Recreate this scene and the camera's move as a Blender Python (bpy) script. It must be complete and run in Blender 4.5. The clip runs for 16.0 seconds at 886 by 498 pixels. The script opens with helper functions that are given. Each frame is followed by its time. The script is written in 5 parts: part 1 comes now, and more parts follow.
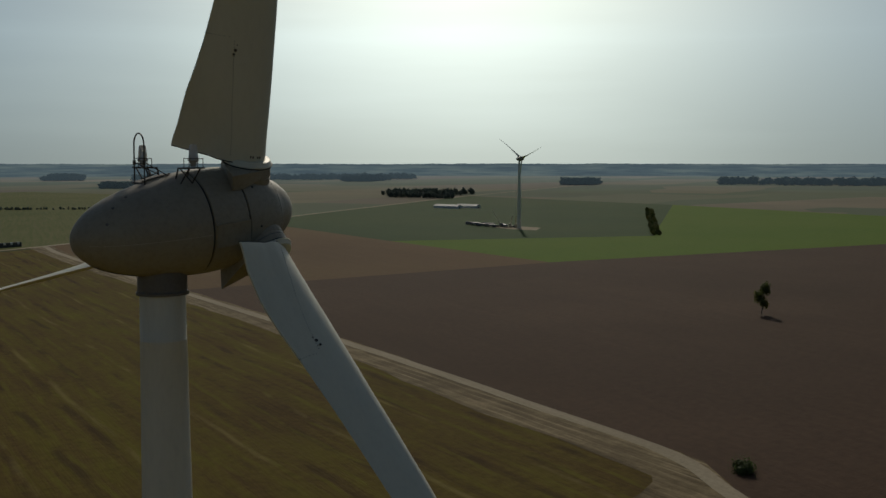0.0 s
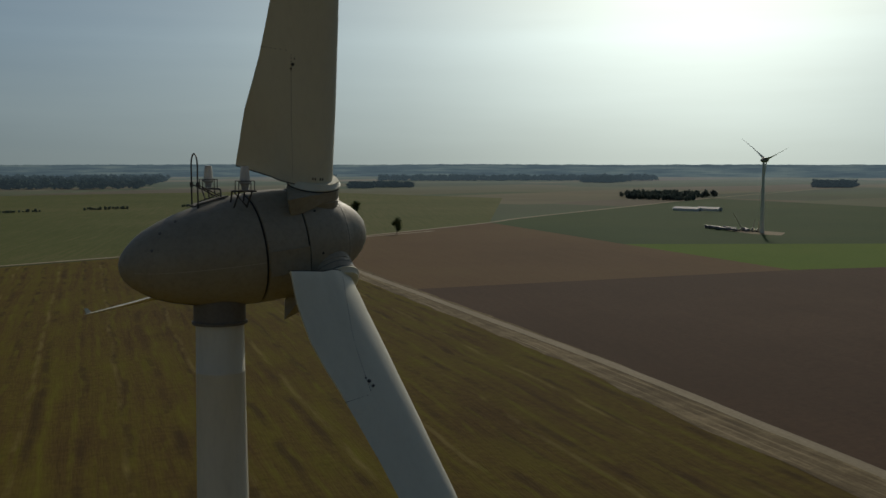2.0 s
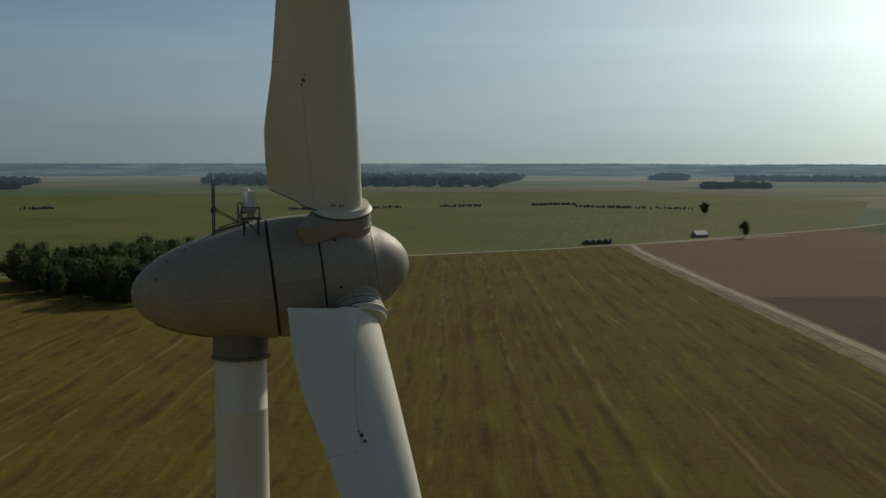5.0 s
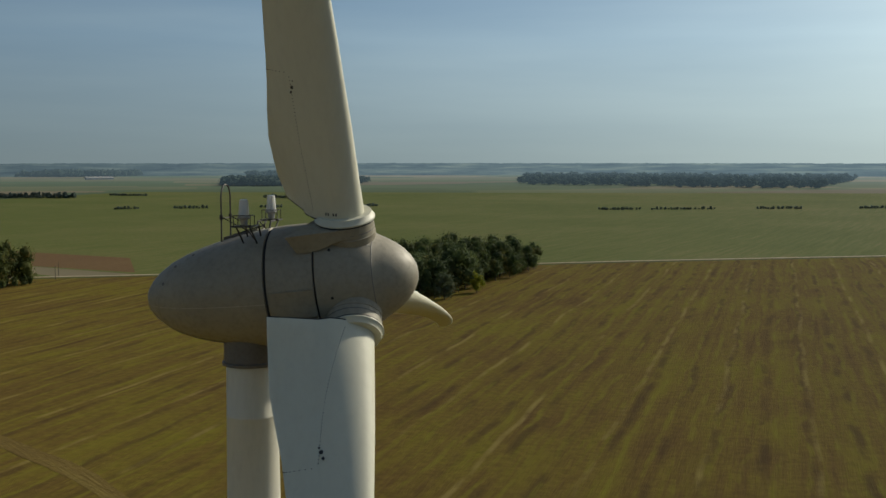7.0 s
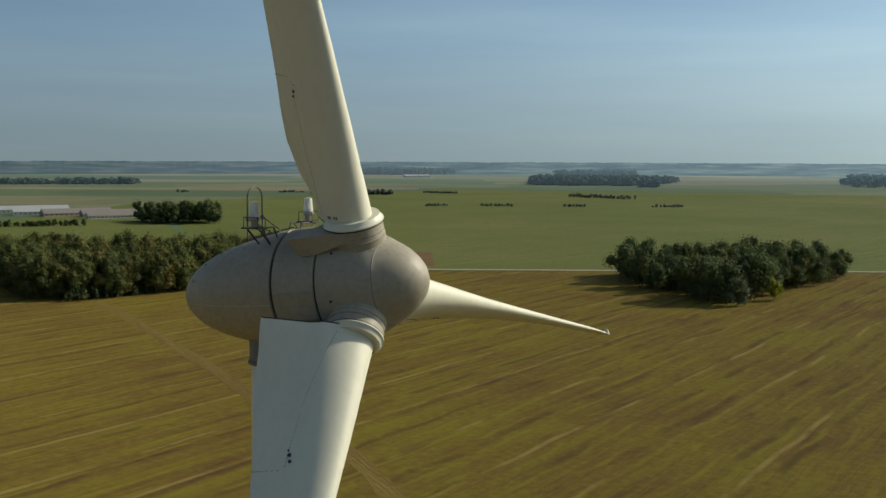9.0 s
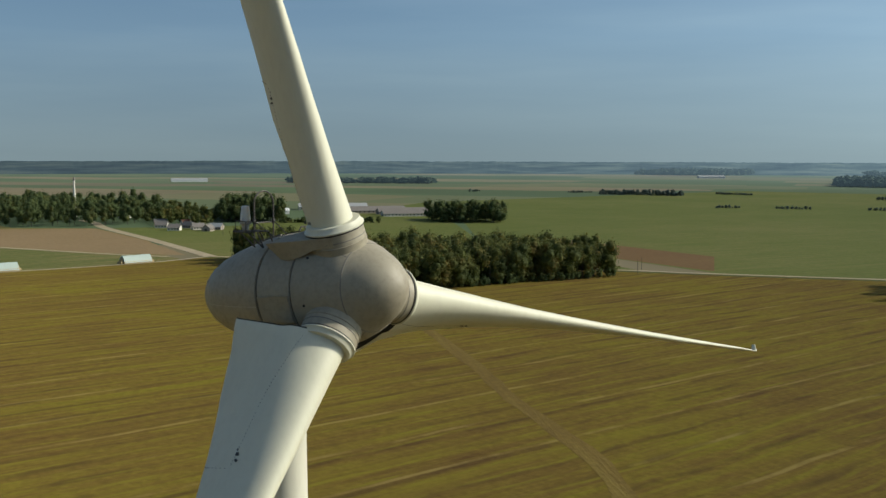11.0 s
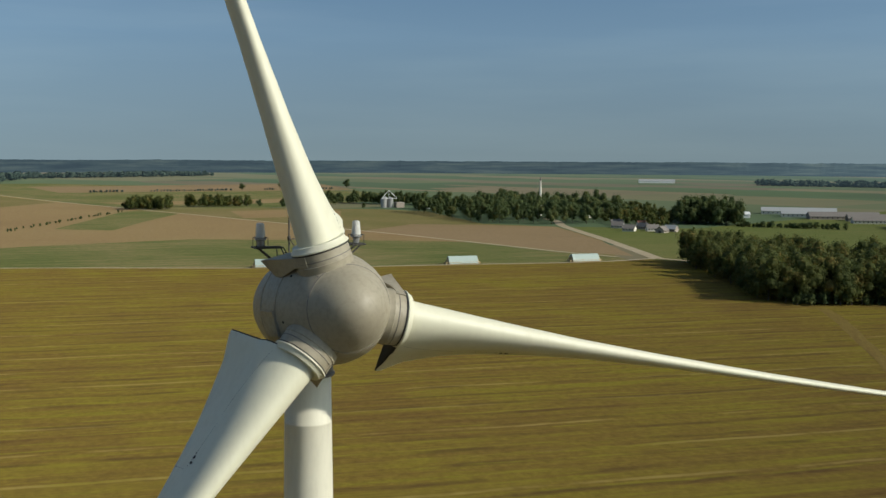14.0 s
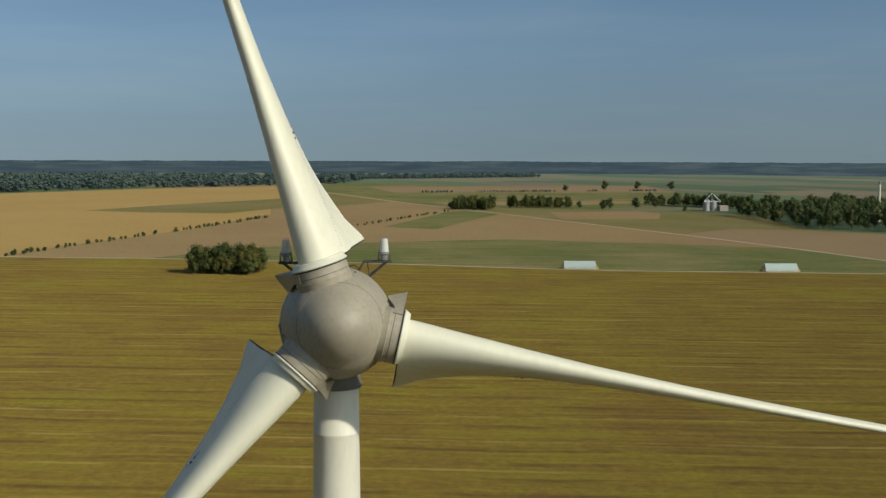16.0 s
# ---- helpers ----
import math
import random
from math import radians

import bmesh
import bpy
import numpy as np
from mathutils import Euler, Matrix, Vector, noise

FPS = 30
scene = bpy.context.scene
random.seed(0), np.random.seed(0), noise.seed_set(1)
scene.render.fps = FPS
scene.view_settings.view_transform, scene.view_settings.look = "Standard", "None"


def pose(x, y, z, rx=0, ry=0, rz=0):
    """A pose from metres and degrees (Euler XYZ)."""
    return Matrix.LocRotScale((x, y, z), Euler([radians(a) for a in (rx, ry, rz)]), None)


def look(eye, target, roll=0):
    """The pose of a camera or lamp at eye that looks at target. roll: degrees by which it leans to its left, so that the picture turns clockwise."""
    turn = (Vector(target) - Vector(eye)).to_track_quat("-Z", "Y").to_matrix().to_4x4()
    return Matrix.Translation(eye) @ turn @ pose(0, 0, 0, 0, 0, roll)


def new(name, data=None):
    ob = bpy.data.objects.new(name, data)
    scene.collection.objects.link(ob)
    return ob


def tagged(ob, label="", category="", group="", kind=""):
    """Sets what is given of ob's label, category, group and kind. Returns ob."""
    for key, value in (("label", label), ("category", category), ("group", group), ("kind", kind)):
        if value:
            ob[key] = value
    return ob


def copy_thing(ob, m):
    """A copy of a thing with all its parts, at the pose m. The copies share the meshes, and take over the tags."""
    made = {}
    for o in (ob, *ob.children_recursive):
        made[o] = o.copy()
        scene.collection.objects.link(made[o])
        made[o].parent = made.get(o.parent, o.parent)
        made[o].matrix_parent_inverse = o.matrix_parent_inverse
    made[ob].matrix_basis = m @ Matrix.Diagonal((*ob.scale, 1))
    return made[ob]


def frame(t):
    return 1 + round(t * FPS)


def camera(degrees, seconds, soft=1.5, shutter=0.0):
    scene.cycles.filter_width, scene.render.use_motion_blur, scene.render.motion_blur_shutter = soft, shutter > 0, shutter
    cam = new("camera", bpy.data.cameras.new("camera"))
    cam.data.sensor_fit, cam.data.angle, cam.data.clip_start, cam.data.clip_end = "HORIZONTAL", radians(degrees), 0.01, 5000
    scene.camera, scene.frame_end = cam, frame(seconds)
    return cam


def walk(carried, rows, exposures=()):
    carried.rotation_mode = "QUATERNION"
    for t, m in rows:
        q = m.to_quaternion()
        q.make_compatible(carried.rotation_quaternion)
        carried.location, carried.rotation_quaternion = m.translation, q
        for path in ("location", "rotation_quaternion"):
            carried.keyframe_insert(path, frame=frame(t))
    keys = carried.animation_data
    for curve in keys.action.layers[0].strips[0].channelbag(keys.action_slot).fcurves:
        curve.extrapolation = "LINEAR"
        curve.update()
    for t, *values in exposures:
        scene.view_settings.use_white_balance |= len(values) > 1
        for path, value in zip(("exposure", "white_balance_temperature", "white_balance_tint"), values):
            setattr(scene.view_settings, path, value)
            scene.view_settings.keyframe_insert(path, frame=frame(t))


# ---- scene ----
cam = camera(45.6, 16.0)

PATH = [
    (0, (-17.248, -36.227, 65.944), (-15.955, -34.711, 65.772), 0.0),
    (0.5, (-15.344, -36.352, 66.261), (-14.11, -34.787, 66.089), -0.0),
    (1, (-13.515, -36.387, 66.484), (-12.358, -34.765, 66.312), 0.1),
    (1.5, (-11.708, -36.212, 66.571), (-10.664, -34.515, 66.399), -0.0),
    (2, (-9.911, -36.074, 66.675), (-8.993, -34.305, 66.504), 0.0),
    (2.5, (-8.299, -35.921, 66.825), (-7.479, -34.105, 66.654), 0.1),
    (3, (-6.565, -35.795, 67.002), (-5.844, -33.937, 66.83), 0.1),
    (3.5, (-4.716, -35.605, 67.11), (-4.097, -33.711, 66.939), 0.1),
    (4, (-2.769, -35.424, 67.238), (-2.249, -33.501, 67.066), 0.1),
    (4.5, (-0.663, -35.166, 67.368), (-0.251, -33.217, 67.196), 0.1),
    (7, (11.543, -33.058, 67.734), (11.237, -31.089, 67.56), -0.0),
    (7.5, (13.89, -32.384, 67.776), (13.437, -30.444, 67.602), -0.0),
    (8, (16.1, -31.489, 67.805), (15.507, -29.587, 67.631), 0.0),
    (8.5, (18.22, -30.442, 67.846), (17.49, -28.589, 67.672), 0.1),
    (9, (20.221, -29.267, 67.884), (19.361, -27.47, 67.708), 0.2),
    (9.5, (22.225, -27.973, 67.94), (21.239, -26.242, 67.764), 0.2),
    (12, (31.555, -19.625, 68.338), (30.039, -18.333, 68.16), 0.1),
    (12.5, (33.219, -17.581, 68.489), (31.61, -16.407, 68.311), 0.1),
    (13, (34.68, -15.012, 68.45), (32.987, -13.962, 68.272), 0.1),
    (13.5, (35.504, -12.662, 68.603), (33.737, -11.742, 68.425), 0.2),
    (14, (36.12, -10.301, 68.795), (34.29, -9.513, 68.617), 0.3),
    (14.5, (36.904, -7.719, 68.948), (35.018, -7.077, 68.769), 0.0),
    (15, (37.53, -5.119, 69.098), (35.601, -4.623, 68.92), 0.1),
    (15.5, (38.131, -2.547, 69.282), (36.17, -2.199, 69.104), 0.1),
    (16, (38.712, 0.176, 69.486), (36.73, 0.37, 69.308), 0.2),
]
walk(cam, [(t, look(eye, target, roll)) for t, eye, target, roll in PATH],
     exposures=[(0, -1.05, 6800, 10), (4.5, -0.65, 6800, 9), (7, 0.0, 6850, 8), (9.5, 0.42, 6750, 7), (12.5, 0.44, 6400, 6), (16, 0.2, 6450, 8)])

# ---- body ----
# World and sun: hazy autumn midday, low sun behind the far turbine
SUN_AZ, SUN_EL = radians(42), radians(31)   # azimuth from +y towards +x
world = bpy.data.worlds.new("sky")
scene.world = world
world.use_nodes = True
wn, wl = world.node_tree.nodes, world.node_tree.links
wbg = wn["Background"]
sky = wn.new("ShaderNodeTexSky")
sky.sky_type, sky.sun_disc = "NISHITA", False
sky.sun_elevation, sky.sun_rotation = SUN_EL, SUN_AZ
sky.air_density, sky.dust_density, sky.ozone_density, sky.altitude = 1.0, 1.5, 1.0, 50
wbg.inputs["Strength"].default_value = 0.067
# thin veil of cloud over the whole sky
wtc = wn.new("ShaderNodeTexCoord")
wmap = wn.new("ShaderNodeMapping")
wmap.inputs["Scale"].default_value = (0.9, 0.9, 9.0)
wno = wn.new("ShaderNodeTexNoise")
wno.inputs["Scale"].default_value, wno.inputs["Detail"].default_value, wno.inputs["Roughness"].default_value = 1.7, 6, 0.5
wramp = wn.new("ShaderNodeMapRange")
wramp.inputs["From Min"].default_value, wramp.inputs["From Max"].default_value = 0.45, 0.72
wramp.inputs["To Min"].default_value, wramp.inputs["To Max"].default_value = 0.0, 0.32
wmix = wn.new("ShaderNodeMix")
wmix.data_type = "RGBA"
whsv = wn.new("ShaderNodeHueSaturation")
whsv.inputs["Saturation"].default_value, whsv.inputs["Value"].default_value = 0.5, 1.3
# thick haze: the low sky has the colour of the sky higher up, paler and greyer towards the horizon
wsep, wcomb = wn.new("ShaderNodeSeparateXYZ"), wn.new("ShaderNodeCombineXYZ")
wl.new(wtc.outputs["Generated"], wsep.inputs["Vector"])
wz = wn.new("ShaderNodeMapRange")
for k, v in zip(("From Min", "From Max", "To Min", "To Max"), (0.0, 1.0, 0.24, 1.0)):
    wz.inputs[k].default_value = v
wl.new(wsep.outputs["Z"], wz.inputs["Value"])
wl.new(wsep.outputs["X"], wcomb.inputs["X"])
wl.new(wsep.outputs["Y"], wcomb.inputs["Y"])
wl.new(wz.outputs["Result"], wcomb.inputs["Z"])
wnorm = wn.new("ShaderNodeVectorMath")
wnorm.operation = "NORMALIZE"
wl.new(wcomb.outputs["Vector"], wnorm.inputs[0])
wl.new(wnorm.outputs["Vector"], sky.inputs["Vector"])
wgam = wn.new("ShaderNodeGamma")
wgam.inputs["Gamma"].default_value = 1.15
wl.new(sky.outputs["Color"], wgam.inputs["Color"])
wgrey = wn.new("ShaderNodeHueSaturation")
wgrey.inputs["Saturation"].default_value = 0.38
wl.new(wgam.outputs["Color"], wgrey.inputs["Color"])
wfac = wn.new("ShaderNodeMapRange")
for k, v in zip(("From Min", "From Max", "To Min", "To Max"), (0.0, 0.16, 0.95, 0.25)):
    wfac.inputs[k].default_value = v
wl.new(wsep.outputs["Z"], wfac.inputs["Value"])
wdes = wn.new("ShaderNodeMix")
wdes.data_type = "RGBA"
wl.new(wfac.outputs["Result"], wdes.inputs["Factor"])
wl.new(wgam.outputs["Color"], wdes.inputs["A"])
wl.new(wgrey.outputs["Color"], wdes.inputs["B"])
wl.new(wtc.outputs["Generated"], wmap.inputs["Vector"])
wl.new(wmap.outputs["Vector"], wno.inputs["Vector"])
wl.new(wno.outputs["Fac"], wramp.inputs["Value"])
wl.new(wramp.outputs["Result"], wmix.inputs["Factor"])
wl.new(wdes.outputs["Result"], whsv.inputs["Color"])
wl.new(wdes.outputs["Result"], wmix.inputs["A"])
wl.new(whsv.outputs["Color"], wmix.inputs["B"])
whaze = wn.new("ShaderNodeValToRGB")      # dense haze dims and tints the lowest sky
for e, (p, col) in zip((whaze.color_ramp.elements[0], whaze.color_ramp.elements[1], whaze.color_ramp.elements.new(0.5)),
                       ((0.0, (0.56, 0.67, 0.66)), (0.35, (0.78, 1.06, 1.24)), (0.11, (0.79, 0.98, 1.01)))):
    e.position, e.color = p, (*col, 1)
wmul = wn.new("ShaderNodeMix")
wmul.data_type, wmul.blend_type = "RGBA", "MULTIPLY"
wmul.inputs["Factor"].default_value = 1.0
wl.new(wsep.outputs["Z"], whaze.inputs["Fac"])
wl.new(wmix.outputs["Result"], wmul.inputs["A"])
wl.new(whaze.outputs["Color"], wmul.inputs["B"])
wl.new(wmul.outputs["Result"], wbg.inputs["Color"])

sun = new("sun", bpy.data.lights.new("sun", "SUN"))
sun.data.energy, sun.data.angle, sun.data.color = 3.4, radians(1.2), (1.0, 0.93, 0.80)
sdir = Vector((math.sin(SUN_AZ) * math.cos(SUN_EL), math.cos(SUN_AZ) * math.cos(SUN_EL), math.sin(SUN_EL)))
sun.matrix_world = look(sdir * 200, (0, 0, 0))


# ---- materials ----
def nodes_of(name):
    m = bpy.data.materials.new(name)
    m.use_nodes = True
    nt = m.node_tree
    return m, nt, nt.nodes["Principled BSDF"]


def noise_node(nt, scale, detail=4, rough=0.55, vec=None):
    n = nt.nodes.new("ShaderNodeTexNoise")
    n.inputs["Scale"].default_value, n.inputs["Detail"].default_value, n.inputs["Roughness"].default_value = scale, detail, rough
    if vec:
        nt.links.new(vec, n.inputs["Vector"])
    return n.outputs["Fac"]


def ramp_node(nt, fac, stops):
    r = nt.nodes.new("ShaderNodeValToRGB")
    while len(r.color_ramp.elements) < len(stops):
        r.color_ramp.elements.new(0.5)
    for e, (p, c) in zip(r.color_ramp.elements, stops):
        e.position, e.color = p, (*c, 1)
    nt.links.new(fac, r.inputs["Fac"])
    return r.outputs["Color"]


def mix_node(nt, fac, a, b, blend="MIX"):
    m = nt.nodes.new("ShaderNodeMix")
    m.data_type, m.blend_type = "RGBA", blend
    for sock, v in ((m.inputs["Factor"], fac), (m.inputs["A"], a), (m.inputs["B"], b)):
        if isinstance(v, (int, float)):
            sock.default_value = v
        elif isinstance(v, tuple):
            sock.default_value = (*v, 1)
        else:
            nt.links.new(v, sock)
    return m.outputs["Result"]


def range_node(nt, v, a, b, c=0.0, d=1.0):
    m = nt.nodes.new("ShaderNodeMapRange")
    for k, x in zip(("From Min", "From Max", "To Min", "To Max"), (a, b, c, d)):
        m.inputs[k].default_value = x
    nt.links.new(v, m.inputs["Value"])
    return m.outputs["Result"]


def bump_node(nt, bsdf, h, strength, dist):
    b = nt.nodes.new("ShaderNodeBump")
    b.inputs["Strength"].default_value, b.inputs["Distance"].default_value = strength, dist
    nt.links.new(h, b.inputs["Height"])
    nt.links.new(b.outputs["Normal"], bsdf.inputs["Normal"])


def position(nt, scale=(1, 1, 1), turn=0.0):
    g = nt.nodes.new("ShaderNodeNewGeometry")
    m = nt.nodes.new("ShaderNodeMapping")
    m.inputs["Scale"].default_value = scale
    r = nt.nodes.new("ShaderNodeVectorRotate")
    r.rotation_type = "Z_AXIS"
    r.inputs["Angle"].default_value = turn
    nt.links.new(g.outputs["Position"], r.inputs["Vector"])
    nt.links.new(r.outputs["Vector"], m.inputs["Vector"])
    return m.outputs["Vector"]


def object_vec(nt, scale=(1, 1, 1)):
    t = nt.nodes.new("ShaderNodeTexCoord")
    m = nt.nodes.new("ShaderNodeMapping")
    m.inputs["Scale"].default_value = scale
    nt.links.new(t.outputs["Object"], m.inputs["Vector"])
    return m.outputs["Vector"]


def painted(name, base, dirt, rough, amount=0.5, scale=1.0, streak=(1, 1, 1), metal=0.0):
    """Painted or plain surface with stains at two scales."""
    m, nt, b = nodes_of(name)
    v = object_vec(nt, streak)
    big = range_node(nt, noise_node(nt, 0.7 * scale, 5, 0.6, v), 0.42, 0.72)
    small = range_node(nt, noise_node(nt, 7 * scale, 4, 0.65, v), 0.45, 0.8)
    c = mix_node(nt, big, base, tuple(x * (1 - amount * 0.35) + y * amount * 0.35 for x, y in zip(base, dirt)))
    s = nt.nodes.new("ShaderNodeMath")
    s.operation = "MULTIPLY"
    nt.links.new(small, s.inputs[0])
    s.inputs[1].default_value = amount * 0.5
    c = mix_node(nt, s.outputs[0], c, dirt)
    nt.links.new(c, b.inputs["Base Color"])
    nt.links.new(range_node(nt, small, 0, 1, rough, min(1, rough + 0.2)), b.inputs["Roughness"])
    b.inputs["Metallic"].default_value = metal
    bump_node(nt, b, small, 0.08, 0.01)
    return m


def field_mat(name, stops, line_dir=None, patch=0.01, grain=0.6, lines=None, rough=0.95, amp=0.3, sheen=0.11, retro=0.25):
    """Farm field: patches, grain along the working direction, and tramlines."""
    m, nt, b = nodes_of(name)
    turn = -math.atan2(line_dir[1], line_dir[0]) if line_dir else 0.0
    along = position(nt, (0.012, 0.30, 1), turn)
    fine = position(nt, (0.12, 1.6, 1), turn)
    flat = position(nt)
    p = noise_node(nt, patch, 5, 0.6, flat)
    a = noise_node(nt, 1.0, 6, 0.65, along)
    f = noise_node(nt, 1.0, 4, 0.7, fine)
    g = noise_node(nt, grain, 3, 0.7, flat)
    acc = nt.nodes.new("ShaderNodeMath")
    acc.operation = "MULTIPLY_ADD"
    nt.links.new(p, acc.inputs[0])
    acc.inputs[1].default_value = 1.0
    nt.links.new(range_node(nt, a, 0.2, 0.8, -amp, amp * 1.3), acc.inputs[2])
    acc2 = nt.nodes.new("ShaderNodeMath")
    acc2.operation = "ADD"
    nt.links.new(acc.outputs[0], acc2.inputs[0])
    nt.links.new(range_node(nt, f, 0.25, 0.75, -amp * 0.5, amp * 0.5), acc2.inputs[1])
    c = ramp_node(nt, acc2.outputs[0], stops)
    c = mix_node(nt, range_node(nt, g, 0.35, 0.75, 0, 0.45), c, tuple(x * 0.55 for x in stops[0][1]))
    if lines:
        for ln, (period, width, colour, strength) in enumerate(lines):
            w = position(nt, (1, 1, 1), turn)
            sep = nt.nodes.new("ShaderNodeSeparateXYZ")
            nt.links.new(w, sep.inputs["Vector"])
            wob = nt.nodes.new("ShaderNodeMath")
            wob.operation = "MULTIPLY_ADD"
            nt.links.new(noise_node(nt, 0.02, 2, 0.5, flat), wob.inputs[0])
            wob.inputs[1].default_value = 3.0 + 2.0 * ln
            nt.links.new(sep.outputs["Y"], wob.inputs[2])
            pp = nt.nodes.new("ShaderNodeMath")
            pp.operation = "PINGPONG"
            nt.links.new(wob.outputs[0], pp.inputs[0])
            pp.inputs[1].default_value = period / 2
            on = range_node(nt, pp.outputs[0], width * 0.3, width, 1.0, 0.0)
            mul = nt.nodes.new("ShaderNodeMath")
            mul.operation = "MULTIPLY"
            nt.links.new(on, mul.inputs[0])
            nt.links.new(range_node(nt, noise_node(nt, 1.0 + 0.6 * ln, 5, 0.65, position(nt, (0.018, 0.035, 1), turn)), 0.44, 0.60, 0.0, strength), mul.inputs[1])
            c = mix_node(nt, mul.outputs[0], c, colour)
    nt.links.new(c, b.inputs["Base Color"])
    b.inputs["Roughness"].default_value = rough
    b.inputs["Diffuse Roughness"].default_value = retro
    b.inputs["Specular IOR Level"].default_value = sheen
    bump_node(nt, b, f, 0.6, 0.3)
    return m


def leaf_mat(name, dark, light, autumn):
    """Foliage: small change from leaf clump to clump, larger change from tree to tree."""
    m, nt, b = nodes_of(name)
    g = nt.nodes.new("ShaderNodeNewGeometry")
    v = position(nt)
    tree_hue = noise_node(nt, 0.11, 3, 0.7, v)
    c = ramp_node(nt, range_node(nt, tree_hue, 0.36, 0.66), [(0.0, dark), (0.6, light), (1.0, autumn)])
    c = mix_node(nt, range_node(nt, g.outputs["Random Per Island"], 0.0, 1.0, 0.0, 0.3), c, tuple(x * 0.55 for x in dark))
    nt.links.new(c, b.inputs["Base Color"])
    b.inputs["Roughness"].default_value = 0.75
    b.inputs["Specular IOR Level"].default_value = 0.2
    tr = nt.nodes.new("ShaderNodeBsdfTranslucent")
    nt.links.new(c, tr.inputs["Color"])
    mx = nt.nodes.new("ShaderNodeMixShader")
    mx.inputs["Fac"].default_value = 0.5
    nt.links.new(b.outputs["BSDF"], mx.inputs[1])
    nt.links.new(tr.outputs["BSDF"], mx.inputs[2])
    nt.links.new(mx.outputs["Shader"], nt.nodes["Material Output"].inputs["Surface"])
    return m


BLADE = painted("blade_paint", (0.60, 0.585, 0.455), (0.33, 0.30, 0.24), 0.48, 0.28, 0.6, (1, 1, 0.3))
TOWER = painted("tower_paint", (0.62, 0.60, 0.50), (0.30, 0.28, 0.24), 0.5, 0.35, 0.7, (1, 1, 0.25))
SHELL = painted("nacelle_paint", (0.295, 0.264, 0.192), (0.14, 0.115, 0.088), 0.52, 0.85, 0.8)
SHELL_DARK = painted("collar_paint", (0.15, 0.135, 0.115), (0.07, 0.06, 0.05), 0.6, 0.7, 1.2)
DUST = painted("dusty_joint", (0.40, 0.365, 0.29), (0.22, 0.19, 0.15), 0.8, 0.6, 2)
GAP = painted("seam_rubber", (0.02, 0.02, 0.02), (0.05, 0.045, 0.04), 0.8, 0.4, 2)
STEEL = painted("dark_steel", (0.06, 0.058, 0.055), (0.12, 0.08, 0.05), 0.55, 0.5, 4, metal=0.4)
GALV = painted("galvanised_steel", (0.35, 0.35, 0.34), (0.18, 0.16, 0.13), 0.45, 0.4, 4, metal=0.5)
LAMP_BODY = painted("lamp_housing", (0.80, 0.79, 0.75), (0.4, 0.36, 0.28), 0.35, 0.4, 4)
LENS, lnt, lb = nodes_of("lamp_lens")
lb.inputs["Base Color"].default_value, lb.inputs["Roughness"].default_value = (0.86, 0.85, 0.80, 1), 0.18
lb.inputs["Transmission Weight"].default_value = 0.55
MARK = painted("black_marking", (0.03, 0.03, 0.03), (0.10, 0.09, 0.08), 0.6, 0.5, 3)

STUBBLE_DIR = (0.155, 1.0)
STUBBLE = field_mat("stubble", [(0.12, (0.090, 0.053, 0.019)), (0.36, (0.146, 0.093, 0.026)), (0.60, (0.178, 0.128, 0.026)), (0.90, (0.184, 0.162, 0.019))],
                    STUBBLE_DIR, 0.018, 0.4, [(17.0, 5.0, (0.185, 0.158, 0.020), 0.4), (24.0, 1.1, (0.30, 0.23, 0.075), 0.6), (11.0, 1.8, (0.066, 0.040, 0.018), 0.65), (6.7, 1.0, (0.200, 0.182, 0.022), 0.5)], amp=0.31, sheen=0.03, retro=0.5)
PLOUGH = field_mat("ploughed_soil", [(0.2, (0.066, 0.040, 0.024)), (0.5, (0.084, 0.050, 0.030)), (0.8, (0.110, 0.066, 0.040))], (0.3, 1.0), 0.006, 0.4, amp=0.1, sheen=0.06)
BROWN = field_mat("harrowed_soil", [(0.2, (0.12, 0.072, 0.034)), (0.5, (0.155, 0.094, 0.044)), (0.8, (0.175, 0.115, 0.05))], (0.2, 1.0), 0.006, 0.4, amp=0.16, sheen=0.06)
GREEN = field_mat("green_crop", [(0.2, (0.080, 0.105, 0.024)), (0.5, (0.112, 0.132, 0.034)), (0.8, (0.165, 0.155, 0.055))], (0.35, 1.0), 0.004, 0.3, amp=0.3, sheen=0.06)
STRIP = field_mat("streaky_green_crop", [(0.2, (0.075, 0.105, 0.028)), (0.48, (0.115, 0.128, 0.038)), (0.75, (0.22, 0.178, 0.08))], (0.10, 1.0), 0.008, 0.3, amp=0.42, sheen=0.06)
OLIVE = field_mat("olive_stubble", [(0.2, (0.12, 0.122, 0.036)), (0.5, (0.165, 0.142, 0.05)), (0.8, (0.225, 0.17, 0.08))], (0.10, 1.0), 0.006, 0.3, amp=0.35, sheen=0.06)
LUSH = field_mat("bright_green_crop", [(0.2, (0.085, 0.16, 0.006)), (0.5, (0.10, 0.18, 0.008)), (0.8, (0.115, 0.185, 0.012))], (1.0, 0.3), 0.005, 0.3, amp=0.16, sheen=0.06)
DEEP = field_mat("dark_green_crop", [(0.2, (0.035, 0.075, 0.022)), (0.5, (0.045, 0.09, 0.026)), (0.8, (0.06, 0.10, 0.03))], (1.0, 0.3), 0.005, 0.3, amp=0.16, sheen=0.06)
